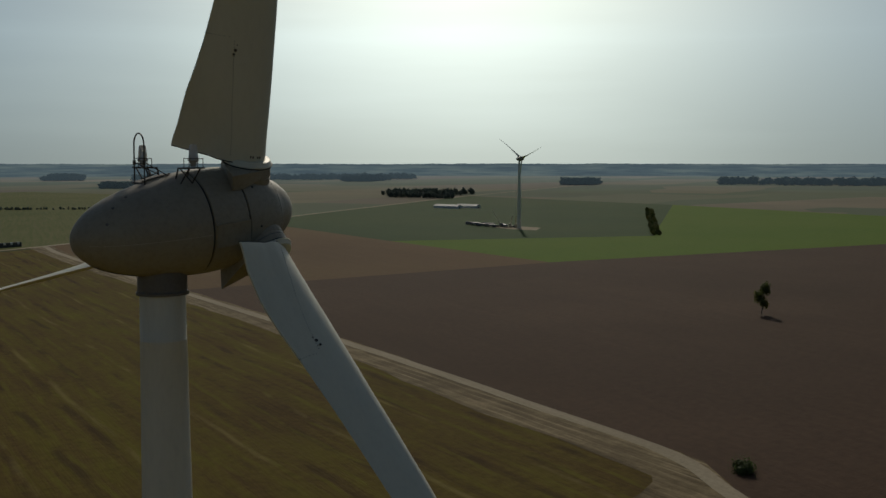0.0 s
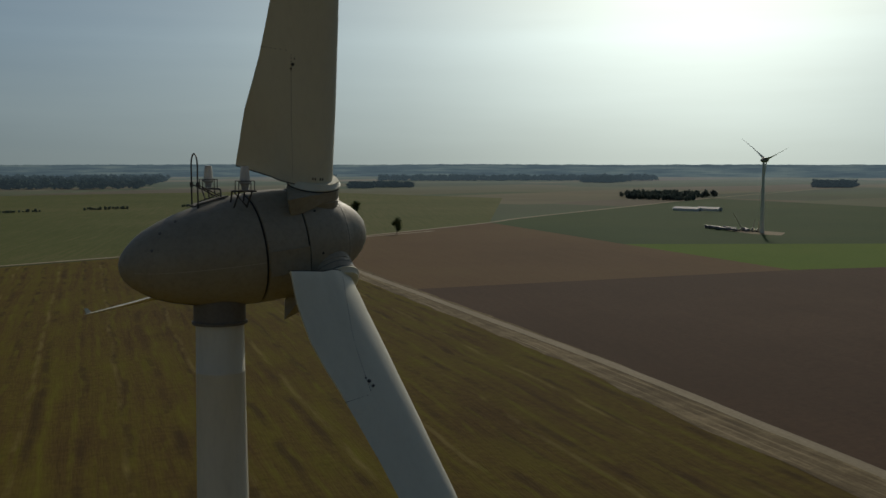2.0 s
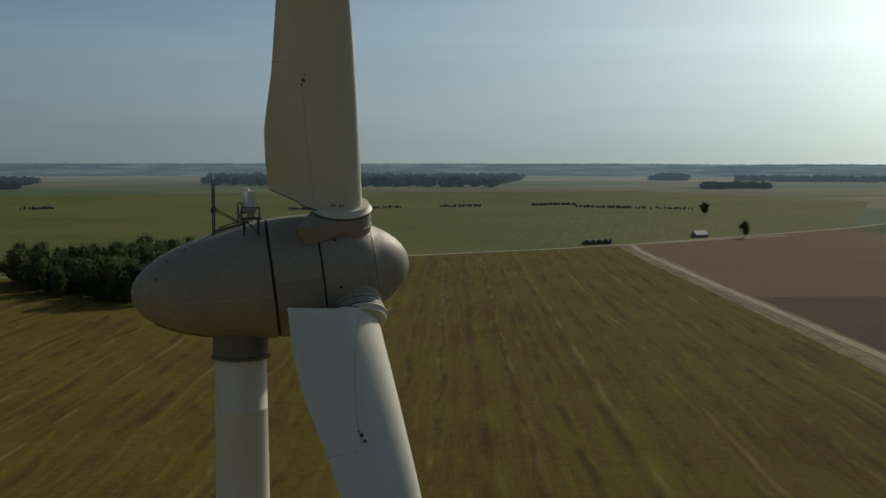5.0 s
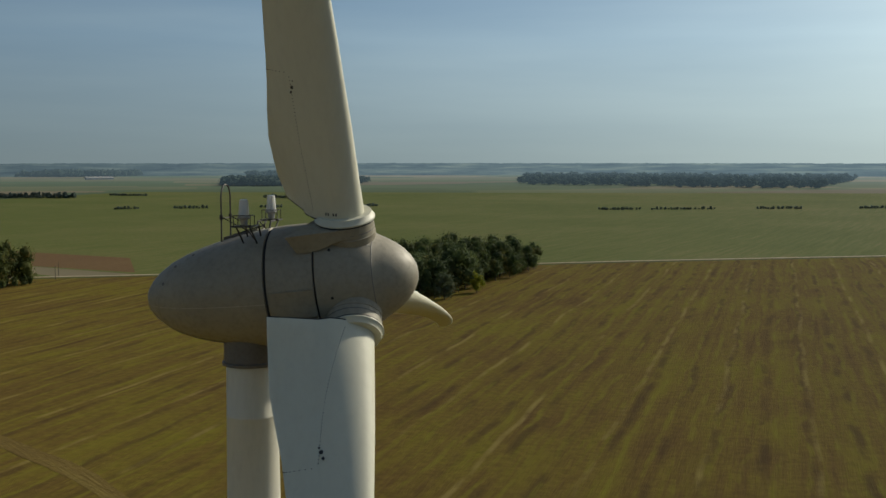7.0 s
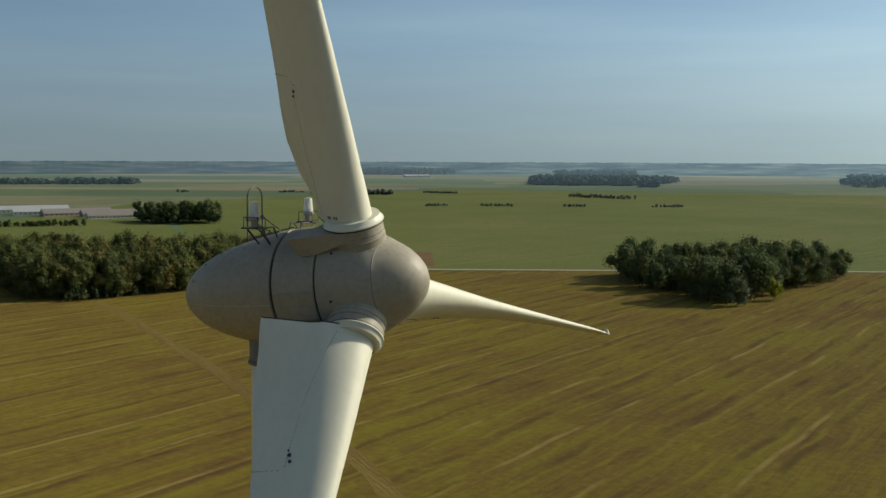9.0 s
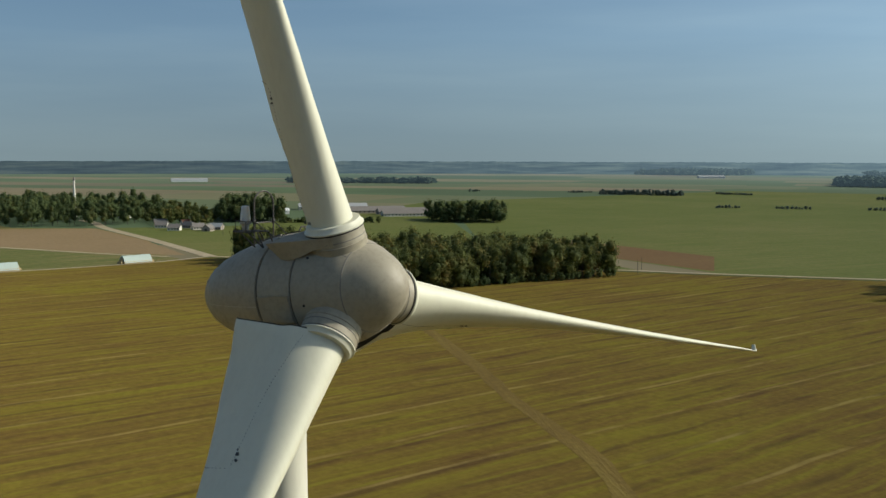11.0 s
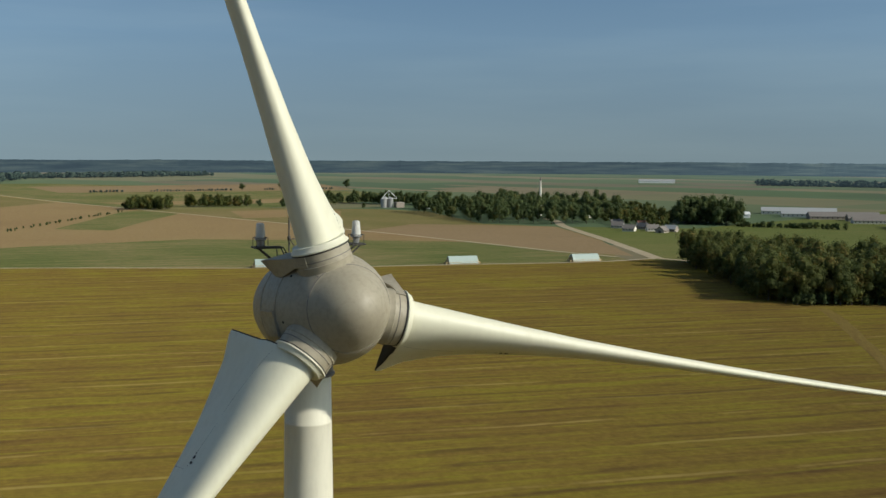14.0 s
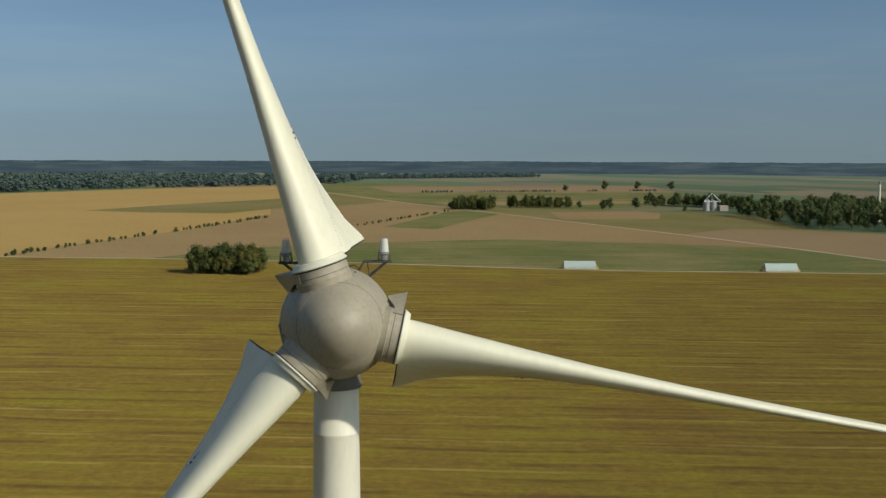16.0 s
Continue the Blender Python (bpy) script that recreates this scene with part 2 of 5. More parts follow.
TAN = field_mat("dry_stubble", [(0.2, (0.20, 0.13, 0.06)), (0.5, (0.255, 0.175, 0.08)), (0.8, (0.27, 0.20, 0.09))], (0.2, 1.0), 0.005, 0.3)
GOLD = field_mat("golden_stubble", [(0.2, (0.29, 0.19, 0.065)), (0.5, (0.34, 0.225, 0.075)), (0.8, (0.36, 0.25, 0.09))], (0.2, 1.0), 0.004, 0.3)
PINK = field_mat("bare_loam", [(0.2, (0.19, 0.13, 0.065)), (0.5, (0.235, 0.165, 0.085)), (0.8, (0.26, 0.185, 0.10))], (0.2, 1.0), 0.004, 0.3)
ROAD = field_mat("gravel_road", [(0.2, (0.29, 0.24, 0.155)), (0.5, (0.36, 0.30, 0.20)), (0.8, (0.42, 0.35, 0.24))], (0.2, 1.0), 0.03, 0.9)
VERGE = field_mat("dry_verge", [(0.15, (0.07, 0.05, 0.022)), (0.45, (0.15, 0.108, 0.05)), (0.85, (0.31, 0.235, 0.125))], STUBBLE_DIR, 0.09, 0.9, [(3.1, 0.5, (0.36, 0.28, 0.16), 0.7)], amp=0.4)
VERGE_GREEN = field_mat("grass_verge", [(0.2, (0.05, 0.065, 0.018)), (0.5, (0.07, 0.085, 0.022)), (0.8, (0.12, 0.13, 0.04))], (1, 0.4), 0.03, 0.6)
FAINT = field_mat("worn_trace", [(0.2, (0.12, 0.078, 0.020)), (0.5, (0.155, 0.105, 0.024)), (0.8, (0.18, 0.13, 0.03))], (0.7, -0.6), 0.02, 0.5)

# wide country: a mosaic of fields
MOSAIC, mnt, mb = nodes_of("far_fields")
mv = position(mnt, (0.0016, 0.0042, 1), radians(-20))
vor = mnt.nodes.new("ShaderNodeTexVoronoi")
vor.distance = "CHEBYCHEV"
vor.inputs["Scale"].default_value, vor.inputs["Randomness"].default_value = 1.0, 0.8
mnt.links.new(mv, vor.inputs["Vector"])
msep = mnt.nodes.new("ShaderNodeSeparateColor")
mnt.links.new(vor.outputs["Color"], msep.inputs["Color"])
mcol = ramp_node(mnt, msep.outputs["Red"], [(0.0, (0.065, 0.10, 0.05)), (0.3, (0.08, 0.12, 0.055)), (0.5, (0.11, 0.135, 0.065)), (0.70, (0.15, 0.145, 0.075)), (0.86, (0.21, 0.17, 0.10)), (1.0, (0.14, 0.115, 0.075))])
mcol = mix_node(mnt, range_node(mnt, noise_node(mnt, 0.004, 6, 0.6, position(mnt)), 0.35, 0.7, 0, 0.4), mcol, (0.06, 0.075, 0.035))
mnt.links.new(mcol, mb.inputs["Base Color"])
mb.inputs["Roughness"].default_value = 1.0
mb.inputs["Specular IOR Level"].default_value = 0.16
mb.inputs["Diffuse Roughness"].default_value = 0.3

LEAF = leaf_mat("leaves_mixed", (0.056, 0.086, 0.034), (0.095, 0.125, 0.042), (0.15, 0.145, 0.044))
LEAF_OLIVE = leaf_mat("leaves_turning", (0.058, 0.084, 0.026), (0.118, 0.130, 0.034), (0.205, 0.160, 0.042))
LEAF_YELLOW = leaf_mat("leaves_yellow", (0.16, 0.19, 0.015), (0.24, 0.25, 0.02), (0.30, 0.27, 0.02))
LEAF_PALE = leaf_mat("leaves_willow", (0.09, 0.12, 0.06), (0.13, 0.155, 0.085), (0.15, 0.165, 0.095))
# far hedges and copses: paler, bluer leaf colour stands in for haze
LEAF_FAR = leaf_mat("leaves_far_hazed", (0.075, 0.108, 0.10), (0.098, 0.135, 0.118), (0.12, 0.145, 0.115))
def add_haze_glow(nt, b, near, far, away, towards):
    """Haze painted as emission on far surfaces: grows with distance, stronger under the sun."""
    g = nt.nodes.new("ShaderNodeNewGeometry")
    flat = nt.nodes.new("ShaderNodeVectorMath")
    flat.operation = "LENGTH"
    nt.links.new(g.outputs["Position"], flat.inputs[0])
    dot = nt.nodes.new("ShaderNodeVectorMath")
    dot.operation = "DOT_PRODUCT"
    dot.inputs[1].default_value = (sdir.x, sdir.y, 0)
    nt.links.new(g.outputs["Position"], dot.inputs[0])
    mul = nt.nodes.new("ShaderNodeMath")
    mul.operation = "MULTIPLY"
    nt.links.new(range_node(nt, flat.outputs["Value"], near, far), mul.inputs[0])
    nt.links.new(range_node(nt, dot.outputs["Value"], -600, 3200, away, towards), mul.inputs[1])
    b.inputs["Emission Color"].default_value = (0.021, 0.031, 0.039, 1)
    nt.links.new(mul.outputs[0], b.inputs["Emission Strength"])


# far woods: blue-green leaves that emit, as painted haze
BACK_LEAF, blnt, blb = nodes_of("far_leaves_haze_glow")
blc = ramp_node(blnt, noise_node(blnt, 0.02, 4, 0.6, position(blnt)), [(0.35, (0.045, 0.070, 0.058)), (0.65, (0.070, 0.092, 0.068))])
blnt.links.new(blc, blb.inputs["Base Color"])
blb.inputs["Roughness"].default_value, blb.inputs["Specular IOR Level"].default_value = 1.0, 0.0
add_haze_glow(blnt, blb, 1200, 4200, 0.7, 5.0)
# field mosaic again, with haze added as emission beyond 2 km
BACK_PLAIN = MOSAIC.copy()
BACK_PLAIN.name = "far_plain_haze_glow"
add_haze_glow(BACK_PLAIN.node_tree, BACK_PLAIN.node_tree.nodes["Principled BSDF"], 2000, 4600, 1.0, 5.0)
BARK = painted("bark", (0.09, 0.075, 0.06), (0.03, 0.025, 0.02), 0.9, 0.7, 2)


# ---- mesh helpers ----
def mesh_ob(name, verts, faces, mat, parent=None, label="", smooth=False):
    me = bpy.data.meshes.new(name)
    me.from_pydata([tuple(v) for v in verts], [], faces)
    me.materials.append(mat)
    if smooth:
        me.polygons.foreach_set("use_smooth", [True] * len(me.polygons))
    me.update()
    ob = new(name, me)
    if parent:
        ob.parent = parent
    if label:
        ob["label"] = label
    return ob


def part(name, bm, mat, parent, label="", smooth=True):
    me = bpy.data.meshes.new(name)
    bmesh.ops.recalc_face_normals(bm, faces=bm.faces)
    if smooth:
        for f in bm.faces:
            f.smooth = True
        for e in bm.edges:
            if len(e.link_faces) == 2 and e.calc_face_angle(0) > 0.6:
                e.smooth = False
    bm.to_mesh(me)
    bm.free()
    me.materials.append(mat)
    ob = new(name, me)
    ob.parent = parent
    if label:
        ob["label"] = label
    return ob


def empty(name, m=None):
    ob = new(name)
    if m is not None:
        ob.matrix_world = m
    return ob


def add_box(bm, size, m, bevel=0.0):
    r = bmesh.ops.create_cube(bm, size=1.0, matrix=m @ Matrix.Diagonal((*size, 1)))
    if bevel:
        es = list({e for v in r["verts"] for e in v.link_edges})
        bmesh.ops.bevel(bm, geom=es, offset=bevel, segments=2, affect="EDGES")


def add_tube(bm, pts, r, n=8, r2=None):
    """A round bar along points, capped."""
    pts = [Vector(p) for p in pts]
    rings = []
    for i, p in enumerate(pts):
        d = (pts[min(i + 1, len(pts) - 1)] - pts[max(i - 1, 0)]).normalized()
        a = d.orthogonal().normalized()
        if rings:
            a = (prev - d * prev.dot(d)).normalized()
        prev = a
        b = d.cross(a)
        k = i / max(1, len(pts) - 1)
        rr = r if r2 is None else r + (r2 - r) * k
        rings.append([bm.verts.new(p + (a * math.cos(2 * math.pi * j / n) + b * math.sin(2 * math.pi * j / n)) * rr) for j in range(n)])
    for u, v in zip(rings, rings[1:]):
        for j in range(n):
            bm.faces.new((u[j], u[(j + 1) % n], v[(j + 1) % n], v[j]))
    bm.faces.new(rings[0][::-1])
    bm.faces.new(rings[-1])


def add_lathe(bm, prof, n=48, axis="X", m=None):
    """Turn a profile of (along, radius) round an axis; radius 0 closes it."""
    m = m or Matrix()
    rings = []
    for x, r in prof:
        row = []
        for j in range(n if r > 1e-6 else 1):
            a = 2 * math.pi * j / n
            v = (x, r * math.cos(a), r * math.sin(a)) if axis == "X" else (r * math.cos(a), r * math.sin(a), x)
            row.append(bm.verts.new(m @ Vector(v)))
        rings.append(row)
    for u, v in zip(rings, rings[1:]):
        if len(u) == 1 and len(v) == 1:
            continue
        for j in range(n):
            if len(u) == 1:
                bm.faces.new((u[0], v[(j + 1) % n], v[j]))
            elif len(v) == 1:
                bm.faces.new((u[j], u[(j + 1) % n], v[0]))
            else:
                bm.faces.new((u[j], u[(j + 1) % n], v[(j + 1) % n], v[j]))


def lerp_table(tab, x):
    return float(np.interp(x, [t[0] for t in tab], [t[1] for t in tab]))


# ---- ground and fields ----
def sheet(name, pts, z, mat, label):
    """A thin flat sheet of ground on a polygon, with edges that go down."""
    n = len(pts)
    bm = bmesh.new()
    top = [bm.verts.new((x, y, z)) for x, y in pts]
    f = bm.faces.new(top)
    bmesh.ops.recalc_face_normals(bm, faces=[f])
    if f.normal.z < 0:
        f.normal_flip()
    bmesh.ops.triangulate(bm, faces=[f])
    me = bpy.data.meshes.new(name)
    bm.to_mesh(me)
    bm.free()
    me.materials.append(mat)
    ob = new(name, me)
    tagged(ob, label, "field", kind="structure")
    return ob


def smooth_line(pts, step=12.0):
    """Points along a Catmull-Rom curve."""
    P = [Vector(p) for p in pts]
    P = [P[0] * 2 - P[1]] + P + [P[-1] * 2 - P[-2]]
    out = []
    for i in range(1, len(P) - 2):
        n = max(2, int((P[i + 1] - P[i]).length / step))
        for k in range(n):
            t = k / n
            out.append(0.5 * ((2 * P[i]) + (P[i + 1] - P[i - 1]) * t + (2 * P[i - 1] - 5 * P[i] + 4 * P[i + 1] - P[i + 2]) * t * t + (3 * P[i] - P[i - 1] - 3 * P[i + 1] + P[i + 2]) * t ** 3))
    return out + [P[-2]]


def ribbon(name, pts, width, z, mat, label, ragged=0.0, category="road"):
    line = smooth_line(pts)
    rnd = random.Random(len(pts) * 7 + int(width * 10))
    verts, faces = [], []
    for i, p in enumerate(line):
        d = (line[min(i + 1, len(line) - 1)] - line[max(i - 1, 0)]).normalized()
        s = Vector((-d.y, d.x))
        a, b = width / 2 + rnd.uniform(-ragged, ragged), width / 2 + rnd.uniform(-ragged, ragged)
        l, r = p + s * a, p - s * b
        verts += [(l.x, l.y, z), (r.x, r.y, z)]
        if i:
            k = 2 * i
            faces.append((k - 1, k + 1, k, k - 2))
    ob = mesh_ob(name, verts, faces, mat)
    return tagged(ob, label, category, kind="structure")


gb = bmesh.new()
bmesh.ops.create_circle(gb, cap_ends=True, radius=4700, segments=96)
ground = part("ground", gb, MOSAIC, None, smooth=False)
tagged(ground, "flat farmland with a mosaic of green and brown fields", "ground", kind="structure")

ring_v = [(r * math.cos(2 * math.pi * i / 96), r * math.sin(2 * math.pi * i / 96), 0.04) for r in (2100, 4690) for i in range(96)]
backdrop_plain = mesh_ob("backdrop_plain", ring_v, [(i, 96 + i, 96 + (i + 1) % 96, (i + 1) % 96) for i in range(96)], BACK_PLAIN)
tagged(backdrop_plain, "far fields with blue-green haze painted as glow", "backdrop", kind="structure")

EAST = [(140, 55), (156, 79), (162, 84), (169, 94), (174, 106), (177, 123), (187, 182), (198, 252), (209, 340), (249, 658), (267, 757)]
NORTH = [(267, 752), (202, 727), (100, 690), (-28, 639), (-252, 537), (-297, 520), (-430, 462), (-556, 402)]
WEST = [(-556, 402), (-551, 345), (-565, 263), (-588, 145), (-636, 14), (-675, -124), (-694, -228), (-800, -700)]

stub = [(-900, -900), (158, -900), (150, -60)] + EAST + NORTH[1:] + WEST[1:]
sheet("field_stubble", stub, 0.05, STUBBLE, "harvested stubble field with green and brown stripes")
sheet("field_ploughed", [(158, -900), (2200, -900), (2200, 230), (763, 358), (466, 426), (222, 447)] + EAST[8::-1] + [(150, -60)], 0.06, PLOUGH, "dark brown freshly ploughed field")
sheet("field_harrowed", [(222, 447), (466, 426), (494, 628), (540, 918), (267, 757), (249, 658)], 0.06, BROWN, "pale brown harrowed field")
sheet("field_bright_green", [(466, 426), (763, 358), (2200, 235), (2200, 480), (1144, 548), (1195, 885), (699, 528), (494, 628)], 0.07, LUSH, "bright green winter crop field")
sheet("field_dark_green", [(494, 628), (699, 528), (1195, 885), (1214, 1337), (631, 985), (540, 918)], 0.06, DEEP, "dark green crop field round the far turbine")
sheet("field_green_north", [(267, 752), (202, 727), (100, 690), (-28, 639), (-252, 537), (-520, 640), (-1000, 1150), (-900, 1900), (700, 2050), (900, 1500), (540, 918)], 0.06, GREEN, "wide green meadow beyond the farm road")
TRACK = [(-575, 382), (-629, 363), (-724, 339), (-868, 298), (-1054, 237), (-1285, 163), (-1528, 82), (-1904, -22), (-2600, -215)]
STRIP_TOP = [(-762, -52), (-794, 17), (-821, 139), (-801, 182), (-770, 260), (-724, 336)]
sheet("field_green_west", [(-556, 380), (-551, 345), (-565, 263), (-588, 145), (-636, 14), (-675, -124)] + STRIP_TOP + TRACK[1::-1], 0.06, STRIP, "streaky green strip of crop behind the straw stacks")
sheet("field_tan_west", [(-676, -128), (-693, -227), (-780, -204), (-961, -131), (-1204, -79), (-1320, -86)] + TRACK[6:1:-1] + STRIP_TOP[::-1], 0.055, TAN, "tan stubble field")
sheet("field_gold", [(-694, -229), (-780, -205), (-961, -132), (-1204, -80), (-1320, -87), (-1528, 80), (-1900, -26), (-2282, -149), (-2091, -401), (-1850, -585), (-1700, -900), (-1500, -1300), (-820, -1300)], 0.06, GOLD, "golden stubble field")
sheet("field_green_gold", [(-1286, -311), (-1430, -232), (-1620, -100), (-1880, -26), (-1528, 76), (-1400, 0), (-1320, -85), (-1218, -133), (-1245, -236)], 0.08, OLIVE, "olive green strip in the golden stubble")
sheet("field_green_wedge", [(-976, 42), (-1246, 132), (-1283, 158), (-1190, 188), (-1050, 130), (-942, 90)], 0.085, STRIP, "green wedge of crop among tan stubble")
sheet("field_olive_village", TRACK[:6] + [(-1290, 320), (-1220, 440), (-1150, 480), (-920, 445), (-855, 494), (-700, 448)], 0.055, OLIVE, "olive green stubble beside the village")
sheet("field_pink", [(-937, 376), (-868, 302), (-724, 343), (-629, 367), (-575, 396), (-700, 446), (-855, 492), (-900, 440)], 0.075, PINK, "bare pale brown field beside the village road")
sheet("field_tan_silo", [(-1086, 240), (-1228, 255), (-1251, 373), (-1190, 382), (-1091, 350)], 0.075, TAN, "tan stubble patch before the field trees")
sheet("field_green_far_west", [(-1287, 168), (-1528, 86), (-1904, -18), (-2450, -168), (-2500, 100), (-2150, 420), (-1800, 640), (-1500, 600), (-1300, 330)], 0.05, STRIP, "pale green crop field")
sheet("field_tan_far", [(-1420, 160), (-1500, 130), (-1560, 420), (-1480, 470), (-1400, 300)], 0.065, TAN, "narrow tan stubble strip behind the poplars")
sheet("field_loam_far", [(-1900, 100), (-2250, 60), (-2350, 700), (-1900, 640)], 0.065, PINK, "bare pale brown field")
sheet("field_green_village", [(-556, 404), (-850, 505), (-790, 610), (-1000, 1100), (-520, 640), (-297, 522)], 0.055, GREEN, "green meadow between wood and farm")
sheet("field_loam_north", [(-262, 548), (-520, 630), (-480, 690), (-305, 632)], 0.075, BROWN, "strip of bare brown soil beyond the road")

ribbon("verge_east", [(262, 757), (243, 645), (204, 345), (191, 250), (177, 180), (171, 147), (167, 118), (164, 101), (157, 90), (146, 85), (122, 80), (80, 74)], 16, 0.10, VERGE, "dry trampled field verge with wheel ruts", 1.0, "verge")
ribbon("road_east", [(266, 757), (247, 655), (207, 340), (196, 252), (185, 182), (180, 155), (175, 123), (171, 106), (166, 95), (159, 84), (153, 72), (146, 50), (140, -60)], 4.4, 0.14, ROAD, "sandy farm track along the ploughed field", 0.2)
ribbon("road_north", [(430, 830), (267, 756)] + NORTH[1:], 5, 0.13, ROAD, "straight pale gravel farm road", 0.2)
ribbon("road_west", WEST, 4, 0.13, ROAD, "narrow gravel road past the straw stacks", 0.2)
ribbon("road_village", [(-556, 402), (-700, 452), (-855, 502), (-930, 535), (-980, 550)], 9, 0.16, ROAD, "pale village road", 0.2)
ribbon("road_track_west", TRACK, 5, 0.15, ROAD, "pale field track", 0.2)
ribbon("road_far_east", [(267, 756), (430, 850), (540, 918), (631, 985), (900, 1150), (1214, 1337), (1900, 1700)], 6, 0.15, ROAD, "pale country road towards the far turbine", 0.2)
ribbon("verge_north", [(p[0] + 2, p[1] - 6) for p in NORTH], 6, 0.09, VERGE_GREEN, "green grass verge along the road", 0.8, "verge")
ribbon("trace_west", [(-330, 335), (-299, 316), (-199, 245), (-149, 207), (-87, 162), (-30, 90)], 5, 0.09, FAINT, "faint worn wheel trace across the stubble", 0.6, "trace")


# ---- trees ----
def tree_arrays(rnd, height, spread, trunk_h, clumps, leaf, shape="round"):
    """Leaf cards of a crown as arrays, and limb paths."""
    V, F = [], []
    lobes = []
    n_lobes = rnd.randint(7, 11)
    ch = height - trunk_h
    for i in range(n_lobes):
        k = (i + 0.5) / n_lobes
        z = trunk_h + ch * (0.16 + 0.70 * k)
        w = math.sin(math.pi * min(1, 0.30 + 0.50 * k)) if shape == "round" else (1 - 0.75 * k) if shape == "cone" else 0.75 + 0.25 * math.sin(3 * k)
        a = rnd.uniform(0, 6.28) + i * 2.4
        off = spread * 0.5 * w * rnd.uniform(0.35, 0.75)
        lobes.append((Vector((math.cos(a) * off, math.sin(a) * off, z)), spread * 0.33 * (0.6 + 0.5 * w) * rnd.uniform(0.8, 1.2)))
    for c, r in lobes:
        core = r * 0.52            # dense inner foliage of the lobe
        for ax in range(3):
            for sg in (-1, 1):
                b = len(V)
                for i in range(3):
                    for j in range(3):
                        d = [i - 1.0, j - 1.0]
                        d.insert(ax, float(sg))
                        V.append(c + Vector(d).normalized() * core * rnd.uniform(0.88, 1.12))
                F += [(b + 3 * i + j, b + 3 * i + j + 1, b + 3 * i + j + 4, b + 3 * i + j + 3) for i in range(2) for j in range(2)]
        for _ in range(clumps // n_lobes):
            d = Vector((rnd.gauss(0, 1), rnd.gauss(0, 1), rnd.gauss(0, 1) * 0.9)).normalized()
            p = c + d * r * (rnd.random() ** 0.35)
            s = leaf * rnd.uniform(0.6, 1.4)
            nrm = (d * 1.5 + Vector((rnd.uniform(-.6, .6), rnd.uniform(-.6, .6), rnd.uniform(-.3, .8)))).normalized()
            u = nrm.orthogonal().normalized()
            u.rotate(Matrix.Rotation(rnd.uniform(0, 6.28), 3, nrm))
            w = nrm.cross(u)
            b = len(V)
            V += [p + u * s, p + w * s * 0.8, p - u * s * 0.9 + nrm * s * 0.25, p - w * s * 0.75]
            F.append((b, b + 1, b + 2, b + 3))
    return V, F, lobes


def trunk_mesh(rnd, height, trunk_h, lobes, r):
    bm = bmesh.new()
    top = Vector((rnd.uniform(-.4, .4), rnd.uniform(-.4, .4), height * 0.8))
    mid = Vector((top.x * 0.3, top.y * 0.3, trunk_h))
    add_tube(bm, [(0, 0, -0.3), (0, 0, 0.5), mid, top], r, 7, r * 0.25)
    for c, _ in lobes:
        z0 = max(trunk_h * 0.8, c.z - height * 0.22)
        s = mid.lerp(top, max(0, min(1, (z0 - mid.z) / max(0.1, top.z - mid.z))))
        add_tube(bm, [s, s.lerp(c, 0.5) + Vector((0, 0, 0.2)), c], r * 0.35, 5, r * 0.1)
    return bm


TREE_KINDS = {}


def tree_kind(key, height, spread, trunk_h, clumps, leaf, mat, shape="round", name="tree", label="", category="tree"):
    rnd = random.Random(key)
    V, F, lobes = tree_arrays(rnd, height, spread, trunk_h, clumps, leaf, shape)
    base = empty(name)
    part("trunk", trunk_mesh(rnd, height, trunk_h, lobes, height * 0.018 + 0.06), BARK, base)
    mesh_ob("crown", V, F, mat, base)
    tagged(base, label, category)
    TREE_KINDS[key] = base
    return base


def plant(first, spots, group=""):
    """Put a tree, and copies of it, at (x, y, scale) spots."""
    rnd = random.Random(len(spots))
    for i, (x, y, s) in enumerate(spots):
        ob = first if i == 0 else copy_thing(first, Matrix())
        ob.matrix_basis = pose(x, y, 0, 0, 0, rnd.uniform(0, 360)) @ Matrix.Diagonal((s, s, s * rnd.uniform(0.92, 1.08), 1))
        if group:
            ob["group"] = group


def inside(p, poly):
    x, y = p
    c = False
    for (x1, y1), (x2, y2) in zip(poly, poly[1:] + poly[:1]):
        if (y1 > y) != (y2 > y) and x < (x2 - x1) * (y - y1) / (y2 - y1) + x1:
            c = not c
    return c


